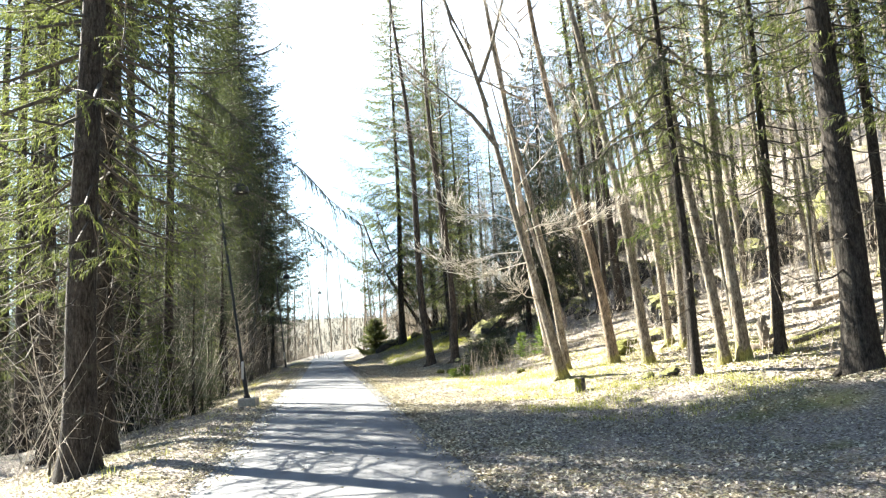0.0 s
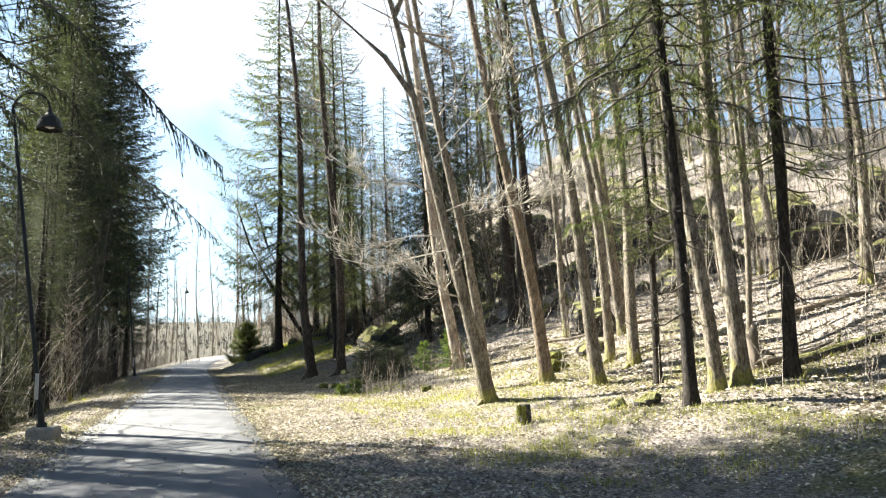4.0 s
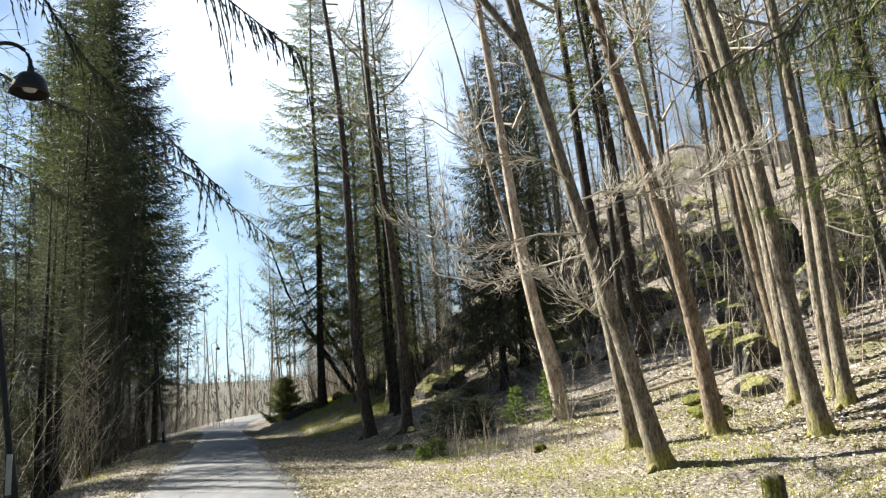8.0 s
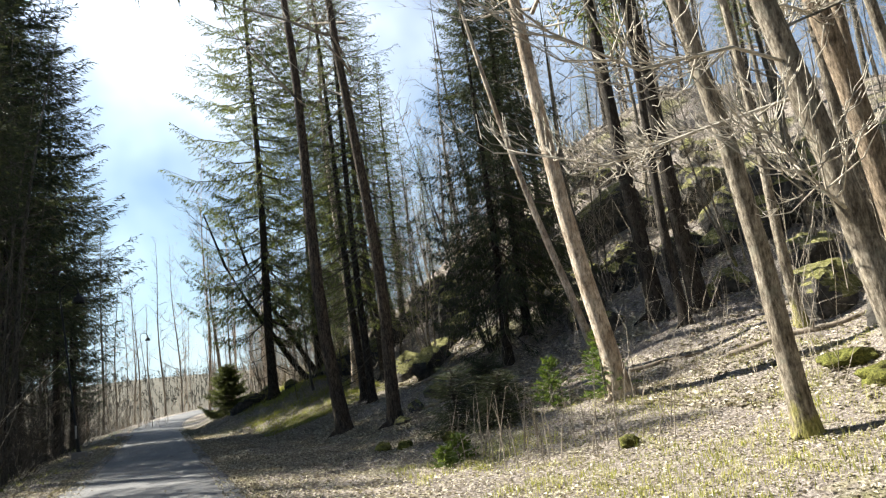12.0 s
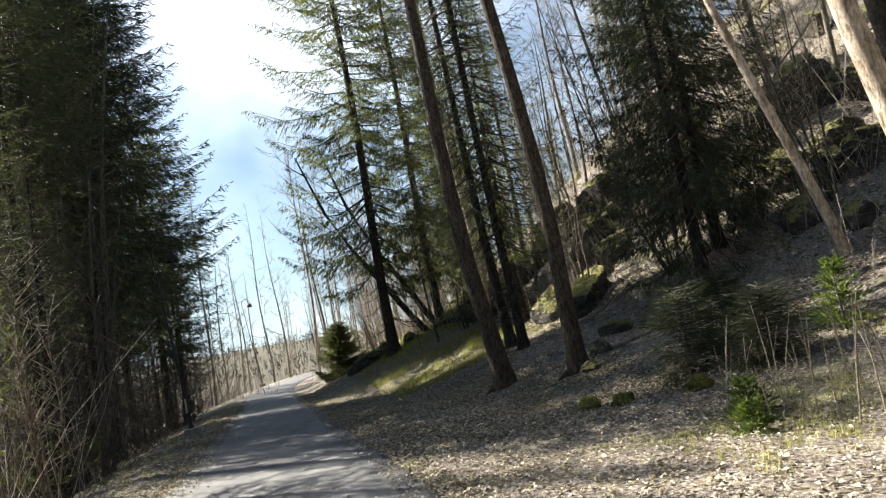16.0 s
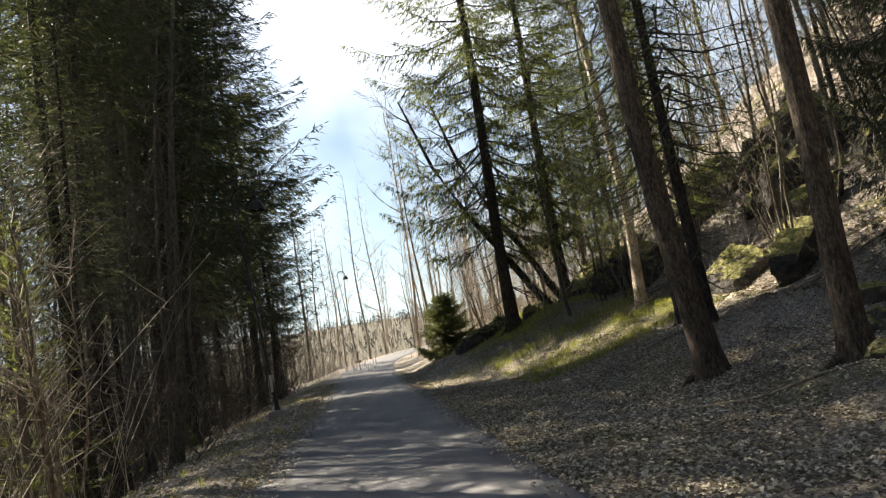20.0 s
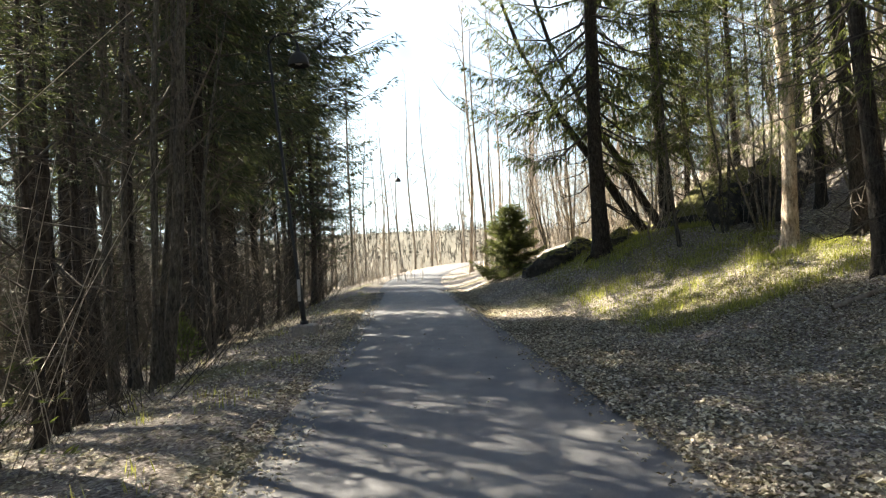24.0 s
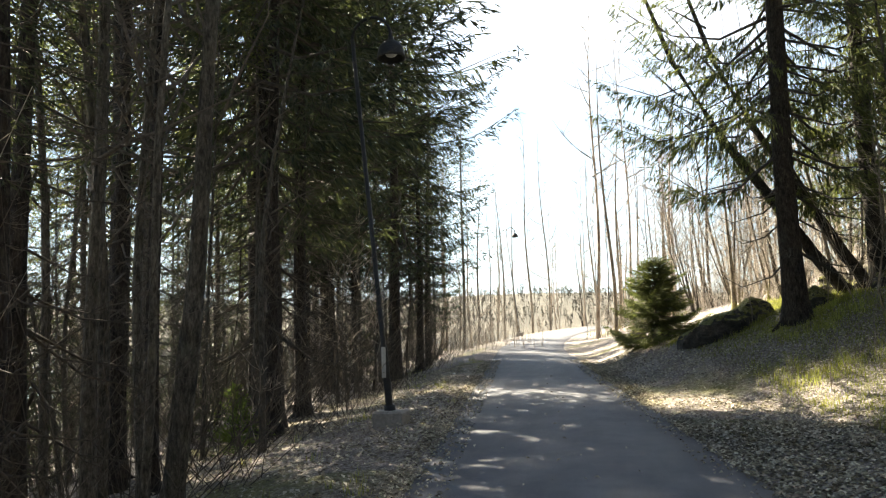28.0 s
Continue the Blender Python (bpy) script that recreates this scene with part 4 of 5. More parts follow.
while m < 100:
    y, u = rnd.uniform(36, 78), -rnd.uniform(4.0, 15)
    x = road_x(y) + u
    if not free(x, y, .45):
        continue
    copy_thing(thicket[m % 3], Matrix.Identity(4)).matrix_basis = settle(x, y, rnd.uniform(0, 6.28), rnd.uniform(.8, 1.4))
    m += 1
kinds += thicket
for o in kinds:
    for c in list(o.children):
        bpy.data.objects.remove(c)
    bpy.data.objects.remove(o)


def many_stemmed(x, y, n, h, fan, mat, seed, label):
    q = random.Random(seed)
    ob = base("hazel_bush", x, y)
    for k in range(n):
        s = Shape()
        a = q.uniform(0, 6.28)
        d = Vector((math.cos(a) * fan * q.uniform(.3, 1) - .08, math.sin(a) * fan * q.uniform(.3, 1), 1))
        hh, r = h * q.uniform(.6, 1.1), q.uniform(.018, .04)
        pts = [Vector((math.cos(a) * .12, math.sin(a) * .12, -.08))]
        for i in range(6):
            pts.append(pts[-1] + (d + Vector((q.uniform(-.12, .12), q.uniform(-.12, .12), 0))) * hh / 6)
            d.x, d.y = d.x * .93, d.y * .93
        s.tube(pts, [r * (1 - i / 7.5) for i in range(7)], 6)
        stem = put("stem", s.mesh("hazel_stem", mat), ob)
        t = Shape()
        for _ in range(int(6 * hh)):
            i = q.randint(2, 5)
            p = pts[i].lerp(pts[i + 1], q.random())
            b = q.uniform(0, 6.28)
            e = p + Vector((math.cos(b), math.sin(b), q.uniform(.2, 1.2))) * q.uniform(.3, .9)
            t.tube([p, p.lerp(e, .5), e], [.008, .006, .004], 3, False)
            for _ in range(3):
                c = p.lerp(e, q.uniform(.3, 1))
                t.kite(c, c + Vector((q.uniform(-.4, .4), q.uniform(-.4, .4), q.uniform(0, .4))), Vector((q.uniform(-1, 1), q.uniform(-1, 1), 0)).normalized(), .005, .2)
        tagged(put("twig", t.mesh("hazel_twigs", twig_mat), stem), kind="stuff")
    tagged(ob, label, "bush", "many-stemmed bushes on the bank")


for k, (x, y, n, h) in enumerate(((3.3, 40.8, 7, 7.5), (4.6, 37.6, 8, 8.0), (1.3, 47.4, 6, 5.0), (.5, 48.2, 5, 4.5), (2.8, 45.8, 6, 6.0), (5.8, 39.5, 6, 7.0), (-.6, 56.5, 6, 5.0),
                                  (1.2, 58.5, 7, 5.5), (-2.0, 60.5, 6, 5.0), (-3.0, 64.0, 7, 5.0), (.4, 62.5, 6, 5.5), (7.4, 35.0, 5, 6.0), (9.6, 31.6, 5, 6.0), (-9.4, 29.0, 6, 4.5), (-8.9, 33.9, 6, 4.5))):
    many_stemmed(x, y, n, h, .32, bark_grey if k % 2 else bark_pale, 700 + k, "leafless many-stemmed hazel with fanning pale stems")


def young_spruce(x, y, h, wide, mat, label, seed, dens=1.0):
    q = random.Random(seed)
    ob = base("young_spruce", x, y)
    s, nd = Shape(), Shape()
    s.tube([(0, 0, -.05), (0, 0, h * .5), (0, 0, h)], [.018 * h + .006, .010 * h + .004, .004], 6)
    put("stem", s.mesh("young_stem", twig_dark), ob)
    z = .06 * h
    while z < h:
        f = z / h
        for _ in range(q.choice((4, 5, 6))):
            a = q.uniform(0, 6.28)
            out = Vector((math.cos(a), math.sin(a), q.uniform(.0, .9) * (f + .3)))
            side = Vector((-out.y, out.x, 0))
            l = wide * (1 - f) ** .85 * q.uniform(.6, 1.15) + .06
            p0 = Vector((0, 0, max(.04, z + q.uniform(-.05, .05) * h)))
            for j in range(int((6 + 9 * l) * 2.2 * min(dens, 2.0))):
                t = q.uniform(.1, 1)
                b = p0 + out * l * t + Vector((0, 0, -.12 * l * t * t))
                d = (out * q.uniform(.5, 1) + side * q.uniform(-.9, .9) + Vector((0, 0, q.uniform(-.35, .7)))).normalized()
                nd.kite(b, b + d * q.uniform(.08, .2) * (0.34 + .2 * h ** .5), d.cross(Vector((q.uniform(-1, 1), q.uniform(-1, 1), .6))).normalized(), q.uniform(.007, .013), .4)
        z += h * q.uniform(.035, .06) / max(.6, h ** .3)
    tagged(put("crown", nd.mesh("young_needles", mat, False), ob), kind="stuff")
    tagged(ob, label, "young spruce", "young spruces")


def bush(x, y, h, wide, mat, label, seed, gap=.05, hung=3.4, broad=.38, tier=1.1):
    ob = base("young_spruce", x, y)
    s = Shape()
    s.tube([(0, 0, -.05), (0, 0, h * .5), (0, 0, h)], [.016 * h + .006, .010 * h + .004, .004], 6)
    put("stem", s.mesh("young_stem", twig_dark), ob)
    nd, st = spruce_crown(seed, h, .02, wide, .1, gap, mat, hung, broad, .03, .45, .5, tier)
    tagged(put("crown", nd, ob), kind="stuff")
    tagged(put("bough", st, ob), kind="stuff")
    tagged(ob, label, "young spruce", "young spruces")


bush(-4.75, 57.6, 2.6, 1.55, needles, "bushy young spruce beside the path", 81)
young_spruce(4.1, 28.6, 1.3, .6, needles_light, "pale green spruce sapling against a trunk", 82, 1.6)
young_spruce(3.4, 29.6, 1.0, .5, needles_light, "pale green spruce sapling in the shrubs", 83, 1.4)
young_spruce(.98, 27.9, .42, .3, needles_light, "tiny bright green spruce seedling", 84)
young_spruce(.55, 27.0, .34, .22, needles_light, "tiny bright green spruce seedling", 85)
young_spruce(-12.3, 45.6, 1.1, .7, needles_light, "small bright spruce under dark trunks", 86, 1.4)
young_spruce(-11.7, 44.6, .8, .5, needles_light, "small bright spruce under dark trunks", 87)
bush(1.6, 30.6, 1.3, .8, needles_dark, "low dark spruce scrub in the shade", 88, .08, 1.6, .3, 2.2)
bush(2.6, 31.4, 1.1, .8, needles_dark, "low dark spruce scrub in the shade", 89, .08, 1.6, .3, 2.2)
bush(2.3, 29.6, 1.0, .8, needles_dark, "low dark spruce scrub in the shade", 79, .08, 1.6, .3, 2.2)
for k, (x, y, h) in enumerate(((-9.6, 23.5, 4.2), (-8.6, 27.5, 3.4), (-11.5, 29.5, 5.0), (-10.0, 35.0, 4.5), (-13.5, 33.5, 5.5), (-7.6, 20.3, 2.6), (-12.5, 25.5, 5.0))):
    young_spruce(x, y, h, .34 * h, needles, "young spruce on the sunny slope below the path", 90 + k, 1.0)


def shoots(x, y, n, spread, h, seed):
    """A patch of dead upright shoots."""
    q = random.Random(seed)
    ob = base("dead_shrub", x, y)
    s = Shape()
    z0 = height(x, y) - .05
    for _ in range(int(n * (.26 if y < 50 else 1))):
        px, py = q.gauss(0, spread), q.gauss(0, spread)
        pz = height(x + px, y + py) - z0 - .03
        hh = h * q.uniform(.5, 1.25)
        lx, ly = q.uniform(-.25, .25), q.uniform(-.25, .25)
        s.tube([(px, py, pz), (px + lx * hh * .4, py + ly * hh * .4, pz + hh * .5), (px + lx * hh, py + ly * hh, pz + hh)], [.011, .008, .003], 4, False)
        if q.random() < .5:
            b = Vector((px + lx * hh * .5, py + ly * hh * .5, pz + hh * .6))
            s.tube([b, b + Vector((q.uniform(-.2, .2), q.uniform(-.2, .2), .3 * hh))], [.006, .003], 3, False)
    tagged(put("stem", s.mesh("shrub_stems", twig_mat), ob), kind="stuff")
    tagged(ob, "sparse patch of thin dead upright shoots", "shrub", "dead shoots by the verge")


for k, (x, y, n) in enumerate(((.9, 27.2, 26), (1.5, 26.6, 30), (2.1, 26.0, 34), (2.6, 25.3, 30), (3.0, 24.8, 24), (1.2, 28.3, 26), (2.2, 27.6, 28), (3.2, 26.6, 26),
                               (4.0, 27.6, 18), (-2.2, 46.0, 12), (-1.6, 44.5, 10), (-.6, 43.6, 10), (.4, 46.4, 12), (-12.0, 70.0, 30), (-13.0, 74.0, 34), (-13.8, 78.0, 34), (-14.6, 83.0, 34), (-5.2, 72, 20), (-5.4, 78, 24))):
    shoots(x, y, n, .42 if y < 60 else 1.1, .95 if y < 30 else .6 if y < 60 else 1.3, 100 + k)


# ---- rocks, stump, dead wood ----
def rock(x, y, w, h, seed, mat=None, label="", name="rock", long=1.0, turn=None, sink=.25):
    bm = bmesh.new()
    bmesh.ops.create_icosphere(bm, subdivisions=3 if w < 1.0 else 4, radius=.5)
    o = Vector((seed * 3.7, seed * 1.3, seed))
    q = random.Random(int(seed * 100))
    planes = []
    for _ in range(15):
        a, e = q.uniform(0, 6.28), q.uniform(-.4, 1.2)
        planes.append((Vector((math.cos(a) * math.cos(e), math.sin(a) * math.cos(e), math.sin(e))), q.uniform(.45, .85)))
    for v in bm.verts:
        p = v.co * 2
        if name == "rock":
            k = min([1.0] + [d / max(.05, nn.dot(p)) for nn, d in planes if nn.dot(p) > .05])
        else:
            k = .8 + .3 * noise.noise(p * 1.7 + o)
        k *= 1.12 + .12 * noise.noise(p * 2.6 + o) + .07 * noise.noise(p * 6 + o)
        v.co = Vector((p.x * w * long * k * .5, p.y * w * k * .5, max(p.z, -.8) * h * k * .62))
    me = bpy.data.meshes.new(name)
    bm.to_mesh(me)
    bm.free()
    me.materials.append(mat or rock_mat)
    me.polygons.foreach_set("use_smooth", [w < .5] * len(me.polygons))
    ob = put(name, me, None, "", Matrix.Translation((x, y, height(x, y) + h * (.42 - sink))) @ Matrix.Rotation(seed if turn is None else turn, 4, "Z"))
    tagged(ob, label or "rough grey boulder with moss on the leaf litter", "rock", "rocks on the bank")


for k, (x, y, w, h) in enumerate((
        (7.1, 24.2, .7, .5), (4.73, 16.75, .32, .26), (5.1, 16.45, .52, .28), (7.16, 23.9, .95, .5), (8.9, 31.2, 1.1, .7), (8.1, 30.9, .8, .55),
 (-3.5, 52.4, 1.6, 1.0), (-2.6, 53.4, 1.4, .9), (-1.4, 51.9, 1.1, .75), (-4.1, 53.0, .7, .5),
        (5.1, 44.3, 1.6, 2.2), (5.9, 45.0, 1.3, 1.6), (3.2, 40.2, 1.7, 1.2), (4.9, 42.2, 1.6, 1.3), (2.7, 42.2, 1.6, 1.2), (3.7, 41.3, 1.3, 1.0), (6.2, 47.0, 2.0, 1.8),
        (1.4, 50.6, 2.7, 2.4), (2.6, 49.8, 1.9, 1.9), (3.4, 50.6, 2.0, 2.0), (.2, 51.2, 1.3, 1.1), (4.4, 49.0, 1.6, 1.3), (1.0, 49.6, 1.1, 1.0), (9.5, 34.0, 2.0, 1.5), (10.4, 33.2, 1.5, 1.2), (11.0, 32.5, 2.0, 1.6),
        (10.2, 29.6, 1.4, .9), (12.4, 28.4, 1.8, 1.2), (8.0, 37.5, 1.8, 1.3), (13.6, 21.0, 1.5, .9), (15.2, 24.0, 1.8, 1.3), (9.0, 35.8, 1.3, .9), (11.8, 34.4, 2.2, 1.6), (9.8, 28.0, .8, .5), (10.6, 22.6, .7, .45), (6.6, 33.2, .9, .6),
        (1.5, 34.6, .6, .4), (.9, 33.6, .5, .3), (2.4, 36.2, .7, .45), (-5.3, 61.0, .9, .6), (6.9, 40.4, 2.0, 1.5), (14.6, 30.5, 3.0, 2.4),
        (13.0, 32.6, 3.4, 2.8), (12.2, 36.6, 3.2, 2.6), (10.2, 40.4, 3.2, 2.6), (8.4, 43.6, 3.0, 2.6), (7.2, 46.4, 2.8, 2.4), (5.4, 50.4, 2.8, 2.2), (15.8, 27.6, 3.2, 2.4), (16.6, 22.6, 3.0, 2.2), (14.8, 18.2, 2.8, 2.2), (17.6, 18.8, 3.4, 2.6),
        (-.6, 53.6, 1.2, .8), (.6, 54.2, 1.5, 1.0), (3.4, 52.4, 1.7, 1.3))):
    rock(x, y, w, h, 1.7 + k * .61)
for x, y, w, h, long, turn, seed in ((12.5, 15.7, 2.5, 2.7, 1.7, -.5, 3.1), (11.2, 15.3, 1.0, .6, 1.5, -.3, 5.2), (14.6, 14.0, 2.6, 2.6, 1.3, .4, 8.6)):
    rock(x, y, w, h, seed, tawny_rock, "big tawny boulder capped with moss and leaf litter", "rock", long, turn)
for k, (x, y, w, h) in enumerate(((6.4, 24.9, .75, .3), (5.8, 23.5, .75, .35), (2.78, 25.1, .3, .2), (.1, 31.1, .4, .26), (.5, 30.7, .34, .2), (1.3, 29.8, .35, .22))):
    rock(x, y, w, h, 40 + k * .77, moss_ground, "low hummock of yellow-green moss", "moss_hummock", 1.2)

q = random.Random(77)
n = 0
while n < 64:
    y, u = q.uniform(24, 50), q.uniform(11.5, 23)
    x = road_x(y) + u
    if not free(x, y, .8):
        continue
    w = q.uniform(.5, 1.9)
    rock(x, y, w, w * q.uniform(.55, .95), 60 + n * .43, None, "mossy grey stone on the hillside")
    n += 1

st = base("tree_stump", 3.28, 17.35)
s = Shape()
s.tube([(0, 0, -.05), (0, 0, .06), (.01, 0, .2), (.01, .01, .36)], [.16, .125, .11, .105], 14)
put("trunk", s.mesh("stump_trunk", bark_grey), st)
s = Shape()
s.tube([(.01, .01, .355), (.012, .01, .375)], [.095, .09], 14)
put("cut_face", s.mesh("stump_cut", deadwood), st, "weathered sawn top")
s = Shape()
q = random.Random(5)
for _ in range(90):
    a, z = q.uniform(2.2, 4.6), q.uniform(.0, .3)
    p = Vector((math.cos(a) * .12, math.sin(a) * .12, z))
    s.kite(p, p * 1.12 + Vector((0, 0, .05)), Vector((-math.sin(a), math.cos(a), 0)), .02)
tagged(put("moss", s.mesh("stump_moss", moss_mat, False), st, "yellow-green moss"), kind="stuff")
tagged(st, "low sawn stump with moss on one side", "stump")

sn = base("dead_snag", 7.68, 17.4)
s = Shape()
s.tube([(0, 0, -.05), (.03, 0, .3), (-.02, .02, .6), (.03, 0, .85)], [.17, .12, .13, .05], 9)
put("trunk", s.mesh("snag_trunk", deadwood), sn)
s = Shape()
s.tube([(0, 0, .25), (.2, -.05, .36), (.34, -.08, .3)], [.07, .05, .02], 6)
put("stub", s.mesh("snag_stub", deadwood), sn)
tagged(sn, "short broken rotten snag standing among the trunks", "snag")


def log(a, b, r, mat, label, seed):
    q = random.Random(seed)
    ob = new("fallen_log")
    ob.empty_display_size = .2
    a, b = Vector((a[0], a[1], height(*a) + r * .6)), Vector((b[0], b[1], height(*b) + r * .6))
    ob.location = a
    d = b - a
    n = 6
    s = Shape()
    pts = [d * (i / n) + Vector((q.uniform(-.5, .5) * r, q.uniform(-.5, .5) * r, 0)) for i in range(n + 1)]
    for i, p in enumerate(pts):
        p.z = height(a.x + p.x, a.y + p.y) - a.z + r * (.7 - .2 * i / n)
    s.tube(pts, [r * (1 - .45 * i / n) for i in range(n + 1)], 8)
    put("trunk", s.mesh("log", mat), ob)
    for k in range(2):
        i = q.randint(2, n - 1)
        t = Shape()
        e = pts[i] + d.normalized() * q.uniform(.2, .5) + Vector((q.uniform(-.4, .4), q.uniform(-.4, .4), q.uniform(.05, .25)))
        t.tube([pts[i], pts[i].lerp(e, .5), e], [r * .4, r * .3, .006], 5)
        put("stub", t.mesh("log_stub", mat), ob)
    tagged(ob, label, "fallen log", "dead wood on the bank")


for k, (a, b, r, m, lab) in enumerate((
        ((7.9, 16.5), (9.5, 15.7), .1, rock_mat, "mossy rotting log on the bank"), ((5.3, 29.9), (6.4, 28.9), .05, deadwood, "pale bare branch fallen on the leaf litter"),
        ((2.3, 39.4), (4.1, 38.5), .05, deadwood, "pale bare branch fallen on the leaf litter"), ((-1.1, 34.4), (1.0, 33.5), .03, deadwood, "thin grey fallen branch"),
        ((1.5, 34.5), (3.5, 34.2), .05, deadwood, "thin grey fallen trunk"), ((2.4, 38.9), (3.9, 38.9), .045, deadwood, "pale bare branch fallen on the leaf litter"),
        ((-.4, 39.8), (.7, 39.8), .05, deadwood, "grey branch fallen on the bank"), ((-12.2, 40.0), (-10.9, 40.3), .035, deadwood, "pale branch fallen among the stems"),
        ((7.4, 17.6), (8.3, 16.6), .12, deadwood, "short rotten log beside the trunks"), ((8.2, 26.0), (10.4, 24.2), .08, deadwood, "grey fallen trunk on the hillside"),
        ((6.3, 27.8), (8.6, 25.9), .06, deadwood, "grey fallen trunk on the hillside"), ((10.2, 20.0), (12.6, 18.8), .08, deadwood, "grey fallen trunk on the hillside"), ((-11.4, 38.8), (-10.2, 39.6), .03, deadwood, "pale branch fallen among the stems"))):
    log(a, b, r, m, "" + lab, 300 + k)

# two trunks that lean across behind the spruces
for k, (x, y, z, top) in enumerate(((-.45, 52.6, None, (-2.6, .0, 3.9)), (.15, 52.9, None, (-2.3, .2, 4.0)))):
    ob = base("leaning_tree", x, y)
    s = Shape()
    t = Vector(top)
    pts = [Vector((0, 0, -.1)), t * .3 + Vector((0, 0, -.15)), t * .65, t, t * 1.35 + Vector((-.2, 0, .8)), t * 1.7 + Vector((-.2, 0, 2.2))]
    s.tube(pts, [.16, .14, .12, .10, .07, .03], 8)
    put("trunk", s.mesh("leaning_trunk", bark_dark), ob)
    for j in range(5):
        limb(ob, [pts[3].lerp(pts[5], j / 5), pts[3].lerp(pts[5], j / 5) + Vector((-.6, jit(.8), .5)), pts[3].lerp(pts[5], j / 5) + Vector((-1.4, jit(1.4), 1.4))], .035, .01, twig_dark, "limb", 8, 5, 400 + j + 10 * k)
    tagged(ob, "dark trunk leaning steeply out over the bank", "tree", "leaning trunks")


# ---- lamp posts ----
def lamp_post(x, y, z, h, lean, turn):
    ob = base("street_lamp", x, y, z, turn)
    s = Shape()
    s.v = [(a * .22, b * .2, c) for c in (-.15, .23) for a, b in ((-1, -1), (1, -1), (1, 1), (-1, 1))]
    s.v += [(a * .19, b * .17, .26) for a, b in ((-1, -1), (1, -1), (1, 1), (-1, 1))]
    for o in (0, 4):
        s.f += [(o + k, o + (k + 1) % 4, o + 4 + (k + 1) % 4, o + 4 + k) for k in range(4)]
    s.f.append((8, 9, 10, 11))
    put("foot", s.mesh("lamp_foot", concrete, False), ob, "square concrete foot")
    top = h - .33
    L = lambda zz: Vector((lean[0] * zz, lean[1] * zz, zz))
    p = Shape()
    p.tube([L(.24), L(1.15), L(1.2), L(top)], [.055, .055, .036, .032], 12)
    put("pole", p.mesh("lamp_pole", iron), ob)
    c = Shape()
    c.tube([L(.25), L(.33)], [.085, .08], 12)
    put("collar", c.mesh("lamp_collar", iron), ob)
    a = Shape()
    R = .31
    pts = [L(top) + Vector((R - R * math.cos(w), 0, R * math.sin(w))) for w in [math.pi * i / 12 for i in range(13)]]
    pts.append(pts[-1] + Vector((0, 0, -.08)))
    a.tube(pts, [.026] * len(pts), 10)
    put("arm", a.mesh("lamp_arm", iron), ob, "dark steel arm bent like a shepherd's crook")
    e = pts[-1]
    sh = Shape()
    prof = [(.035, .08), (.05, .0), (.13, -.05), (.19, -.13), (.21, -.24), (.225, -.29), (.215, -.295)]
    sh.tube([e + Vector((0, 0, zz)) for _, zz in prof], [r for r, _ in prof], 20, False)
    put("shade", sh.mesh("lamp_shade", iron), ob, "dark bell-shaped metal shade")
    g = Shape()
    prof = [(.09, -.12), (.1, -.2), (.07, -.25), (.02, -.27)]
    g.tube([e + Vector((0, 0, zz)) for _, zz in prof], [r for r, _ in prof], 16)
    put("diffuser", g.mesh("lamp_diffuser", shade_glass), ob, "pale opal glass")
    pl = Shape()
    d = L(.95) + Vector((.0, -.058, 0))
    pl.v = [d + Vector((a * .03, b, c * .22)) for b in (0, -.012) for a, c in ((-1, -1), (1, -1), (1, 1), (-1, 1))]
    pl.f = [(0, 1, 2, 3), (7, 6, 5, 4)] + [(k, 4 + k, 4 + (k + 1) % 4, (k + 1) % 4) for k in range(4)]
    put("number_plate", pl.mesh("lamp_plate", plate_mat, False), ob, "narrow pale plate")
    tagged(ob, "dark steel park lamp with a crook arm on a concrete foot", "street lamp", "park lamps along the path")
    return ob


lamp_post(-4.8, 18.9, None, 6.2, (-.125, 0), .0)
lamp_post(-8.92, 44.0, None, 6.2, (-.085, 0), .0)
lamp_post(-12.93, 84.0, .35, 7.5, (-.1, 0), .0)


# ---- far woods ----
fw = Shape()
q = random.Random(17)
while len(fw.f) < 90000:
    a, r = q.uniform(-1.3, 1.3), 150 + 350 * q.random() ** .8
    x, y = r * math.sin(a) - 8, 30 + r * math.cos(a)
    z = height(x, y)
    if z < -3.8:
        continue
    tall = .5 + .5 * noise.noise(Vector((x * .02, y * .02, 4)))
    h, pine = q.uniform(3, 6) + 9 * tall * q.random(), q.random() < .15 + .5 * tall
    top = Vector((x + jit(.6), y, z + h))
    fw.kite(Vector((x, y, z - .3)), top, Vector((1, 0, 0)), .12, .1)
    for k in range(10):
        t = q.uniform(.25, .95)
        p = Vector((x, y, z)).lerp(top, t)
        d = Vector((q.uniform(-1, 1), q.uniform(-1, 1), q.uniform(-.1, .5) if pine else q.uniform(.4, 1.6)))
        fw.kite(p, p + d * h * (1.05 - t) * q.uniform(.15, .4), Vector((q.uniform(-1, 1), 0, q.uniform(-1, 1))).normalized(), q.uniform(.25, .6) if pine else q.uniform(.1, .3), .5)
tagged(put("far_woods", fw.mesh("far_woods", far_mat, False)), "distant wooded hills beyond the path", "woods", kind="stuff")


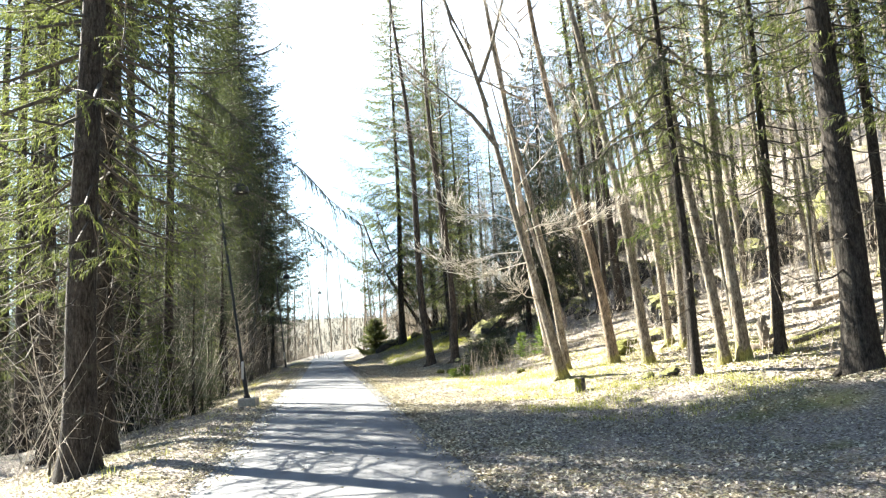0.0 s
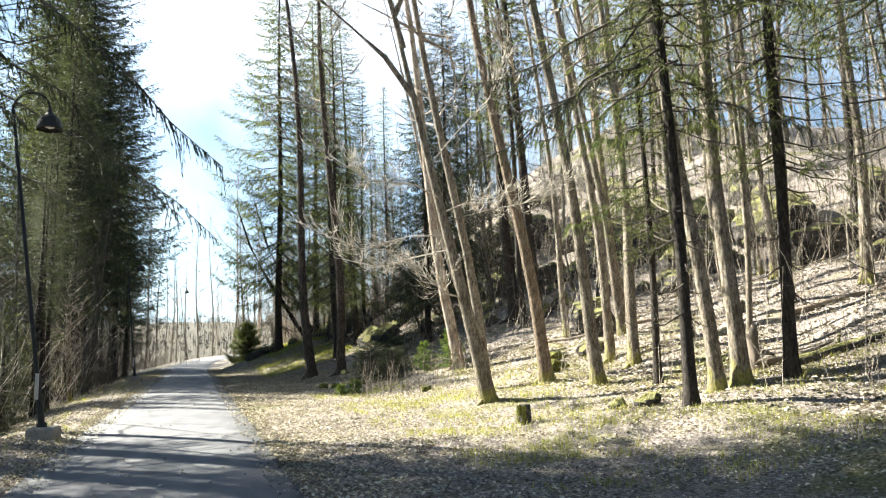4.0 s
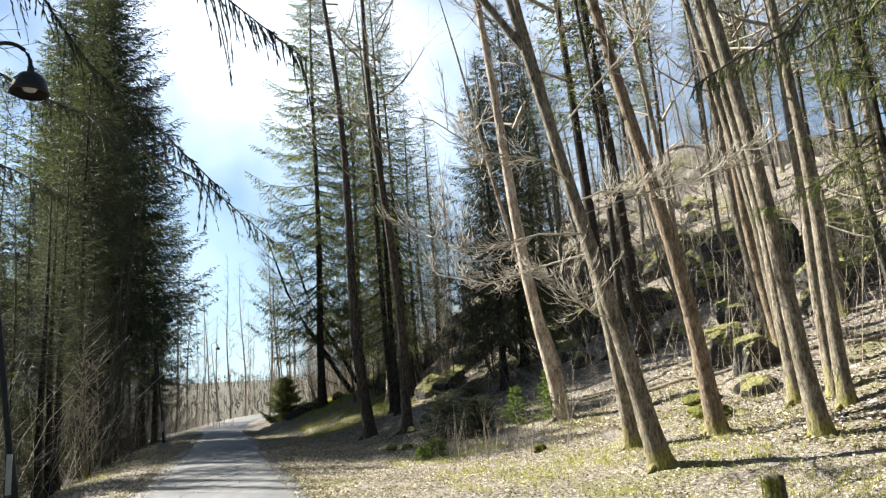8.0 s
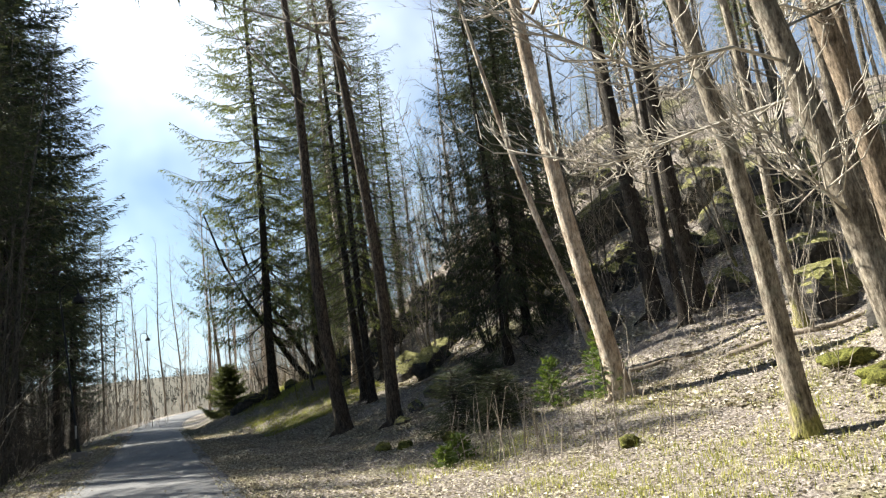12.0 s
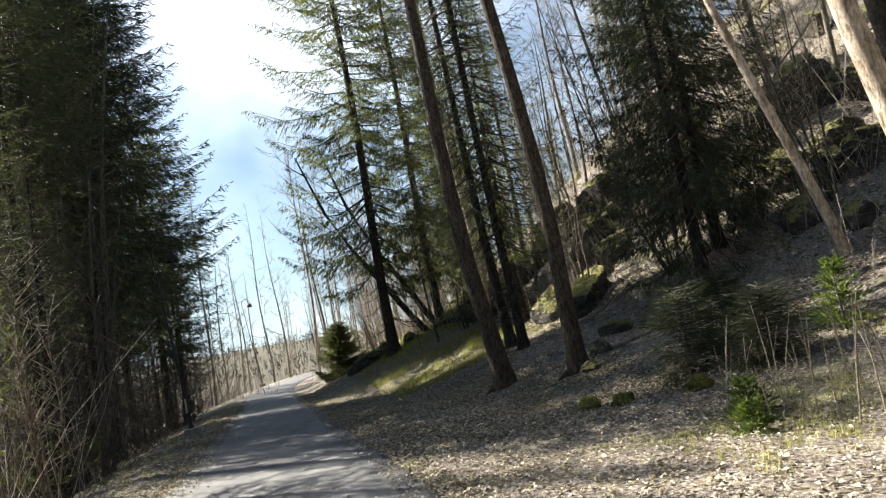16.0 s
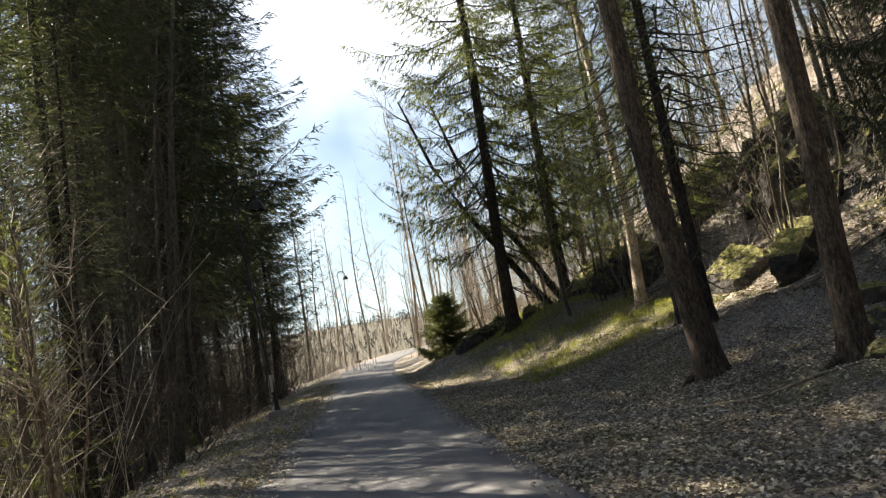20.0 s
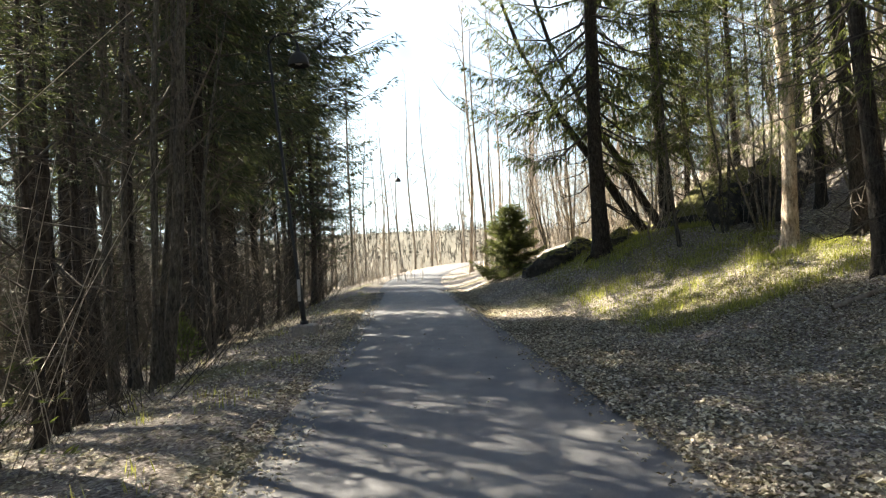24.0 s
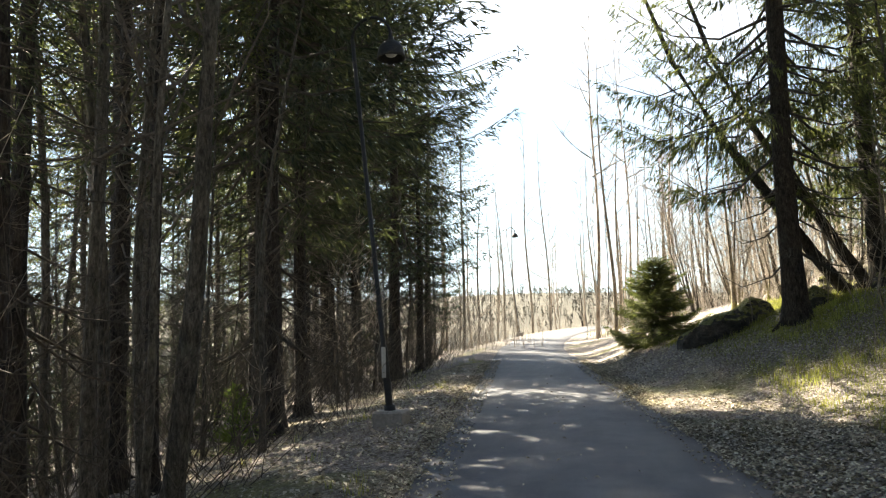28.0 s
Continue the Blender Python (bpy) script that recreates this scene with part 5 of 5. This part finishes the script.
# bare brush round the bend and tangled dead stems under the spruces
def brush(name, n, region, lo, hi, mat, seed, lab, thick=.009, wild=.35):
    q = random.Random(seed)
    s = Shape()
    for _ in range(n):
        u, y = region(q)
        x = road_x(y) + u
        h = q.uniform(lo, hi)
        p = Vector((x, y, height(x, y) - .03))
        d = Vector((q.uniform(-wild, wild), q.uniform(-wild, wild), 1))
        m = p + d * h * .55
        d += Vector((q.uniform(-.5, .5), q.uniform(-.5, .5), 0))
        e = m + d * h * .45
        s.tube([p, m, e], [thick, thick * .75, thick * .35], 3, False)
        for _ in range(7):
            b = p.lerp(m, q.uniform(.3, 1)) if q.random() < .5 else m.lerp(e, q.random())
            t = b + Vector((q.uniform(-1, 1), q.uniform(-1, 1), q.uniform(-.25, .8))) * h * q.uniform(.1, .3)
            s.kite(b, t, Vector((q.uniform(-1, 1), q.uniform(-1, 1), q.uniform(-1, 1))).normalized(), thick * .5, .1)
    tagged(put(name, s.mesh(name, mat)), lab, "brush", kind="stuff")


def round_bend(q):
    return q.choice((-1, 1)) * q.uniform(2.6, 30), q.uniform(66, 150)


def under_spruces(q):
    return -3.4 - 12 * q.random() ** 1.2, q.uniform(37, 82)


def on_hill(q):
    return q.uniform(8.5, 24), q.uniform(14, 66)


def on_crest(q):
    return q.uniform(6.2, 13), q.uniform(49, 68)


def on_slope(q):
    return q.uniform(12, 30), q.uniform(6, 60)


def by_the_wood(q):
    return -q.uniform(3.6, 8), q.uniform(25, 50)


def below_path(q):
    return -q.uniform(3.6, 14), q.uniform(7, 38)


brush("brushwood", 2000, round_bend, .6, 4.2, twig_mat, 601, "bare grey-brown brush beside the bend", .016)
brush("dead_stems", 2300, under_spruces, .5, 3.6, bough_dark, 602, "tangle of dead stems under the spruces", .007, 1.1)
brush("brushwood", 700, on_crest, .8, 3.2, twig_mat, 605, "bare brush on the rocky bank", .01, .6)
brush("brushwood", 2800, on_hill, .6, 2.4, twig_mat, 603, "bare brush on the rocky hillside", .006, .5)
brush("brushwood", 900, on_slope, 2.0, 5.5, twig_mat, 606, "bare brush on the rocky hillside", .011, .3)
brush("dead_stems", 240, by_the_wood, 1.0, 4.0, twig_dark, 607, "dead grey twigs among the spruce trunks", .005, .9)
brush("brushwood", 1000, below_path, .6, 3.4, twig_white, 604, "bare brush on the slope below the path", .006, .6)

# ---- fallen leaves, grass and moss ----
def scatter_leaves(name, n, region, seed, mat, size):
    q = random.Random(seed)
    s = Shape()
    while len(s.f) < n:
        u, y = region(q)
        x = road_x(y) + u * 1.0112
        if noise.noise(Vector((x * .7, y * .7, 31))) < q.uniform(-.9, .5):
            continue
        z = height(x, y) if abs(u) > 1.66 else road_z(y) + .022 if abs(u) < 1.3 else max(height(x, y), road_z(y) + .008)
        a, l = q.uniform(0, 6.28), q.uniform(.6, 1.2) * size
        d = Vector((math.cos(a), math.sin(a), q.uniform(-.35, .45)))
        e = Vector((-math.sin(a), math.cos(a), q.uniform(-.5, .5)))
        p = Vector((x, y, z + q.uniform(.008, .03)))
        n0 = len(s.v)
        s.v += [p - d * l * .5, p + e * l * .32 + Vector((0, 0, .012)), p + d * l * .5, p - e * l * .32 + Vector((0, 0, .012))]
        s.f.append((n0, n0 + 1, n0 + 2, n0 + 3))
    return tagged(put(name, s.mesh(name, mat, False)), "", kind="stuff")


def right_verge(q):
    y = 3 + 55 * q.random() ** 1.2
    return 1.45 + 9 * q.random() ** 1.4, y


def left_verge(q):
    return -1.5 - 5.0 * q.random() ** 1.3, q.uniform(6, 58)


def near_verge(q):
    return 1.45 + 5 * q.random(), q.uniform(30, 44)


def hillside(q):
    y = 6 + 46 * q.random()
    return 8 + 14 * q.random() ** 1.3, y


def road_edge(q):
    return q.choice((-1, 1)) * (1.75 - .6 * q.random() ** 2), q.uniform(2, 60)


def on_road(q):
    return q.uniform(-1.5, 1.5), q.uniform(4, 60)


for nm, cnt, reg, sd, lab in (("leaf_litter", 95000, right_verge, 501, "brown and pale fallen leaves on the verge"), ("leaf_litter", 32000, left_verge, 502, "brown fallen leaves below the path"),
                              ("leaf_litter", 34000, near_verge, 503, "brown and pale fallen leaves on the verge"), ("leaf_litter", 45000, hillside, 505, "pale fallen leaves strewn over the hillside"), ("leaf_litter", 17000, road_edge, 506, "leaf mould creeping over the edge of the asphalt"), ("leaf_litter", 260, on_road, 504, "scattered dry leaves on the asphalt")):
    tagged(scatter_leaves(nm, cnt, reg, sd, leaf_mat, .11 if reg is hillside else .045 if reg is road_edge else .058), lab, "leaves")


def scatter_grass(name, n, spots_at, seed, mat, lo, hi, lab, lush=.0):
    q = random.Random(seed)
    s = Shape()
    while len(s.f) < n:
        x, y = spots_at(q)
        if noise.noise(Vector((x * .8, y * .8, 61))) < q.uniform(-.12, .35) - lush:
            continue
        for _ in range(9):
            px, py = x + q.gauss(0, .06 + .12 * lush), y + q.gauss(0, .06 + .12 * lush)
            p = Vector((px, py, height(px, py) - .01))
            a = q.uniform(0, 6.28)
            tip = p + Vector((math.cos(a) * q.uniform(.02, .6), math.sin(a) * q.uniform(.02, .6), 1)) * q.uniform(lo, hi)
            s.kite(p, tip, Vector((-math.sin(a), math.cos(a), 0)), q.uniform(.003, .007), .3)
    tagged(put(name, s.mesh(name, mat, False)), lab, "grass", kind="stuff")


def clearing(q):
    y = q.uniform(12, 28)
    return road_x(y) + q.uniform(3.6, 11), y


def mossy_patch(q):
    y = q.uniform(13, 30)
    return road_x(y) + q.uniform(4.6, 12), y


def bank(q):
    y = q.uniform(41.5, 56)
    return road_x(y) + 3.6 + 4.6 * q.random() ** .8, y


def left_edge(q):
    y = q.uniform(8, 62)
    return road_x(y) - q.uniform(1.7, 4.5), y


scatter_grass("grass", 15000, clearing, 511, grass_mat, .04, .13, "short straw-coloured grass in the clearing", .12)
scatter_grass("moss", 22000, mossy_patch, 515, grass_mat, .02, .06, "pale green moss in patches in the clearing", .25)
scatter_grass("grass", 15000, bank, 512, bank_grass, .06, .2, "yellow-green grass on the bank")
scatter_grass("grass", 46000, bank, 514, turf_mat, .03, .09, "short mossy turf on the bank", .6)
scatter_grass("grass", 1300, left_edge, 513, grass_mat, .06, .18, "dry grass along the path's edge")
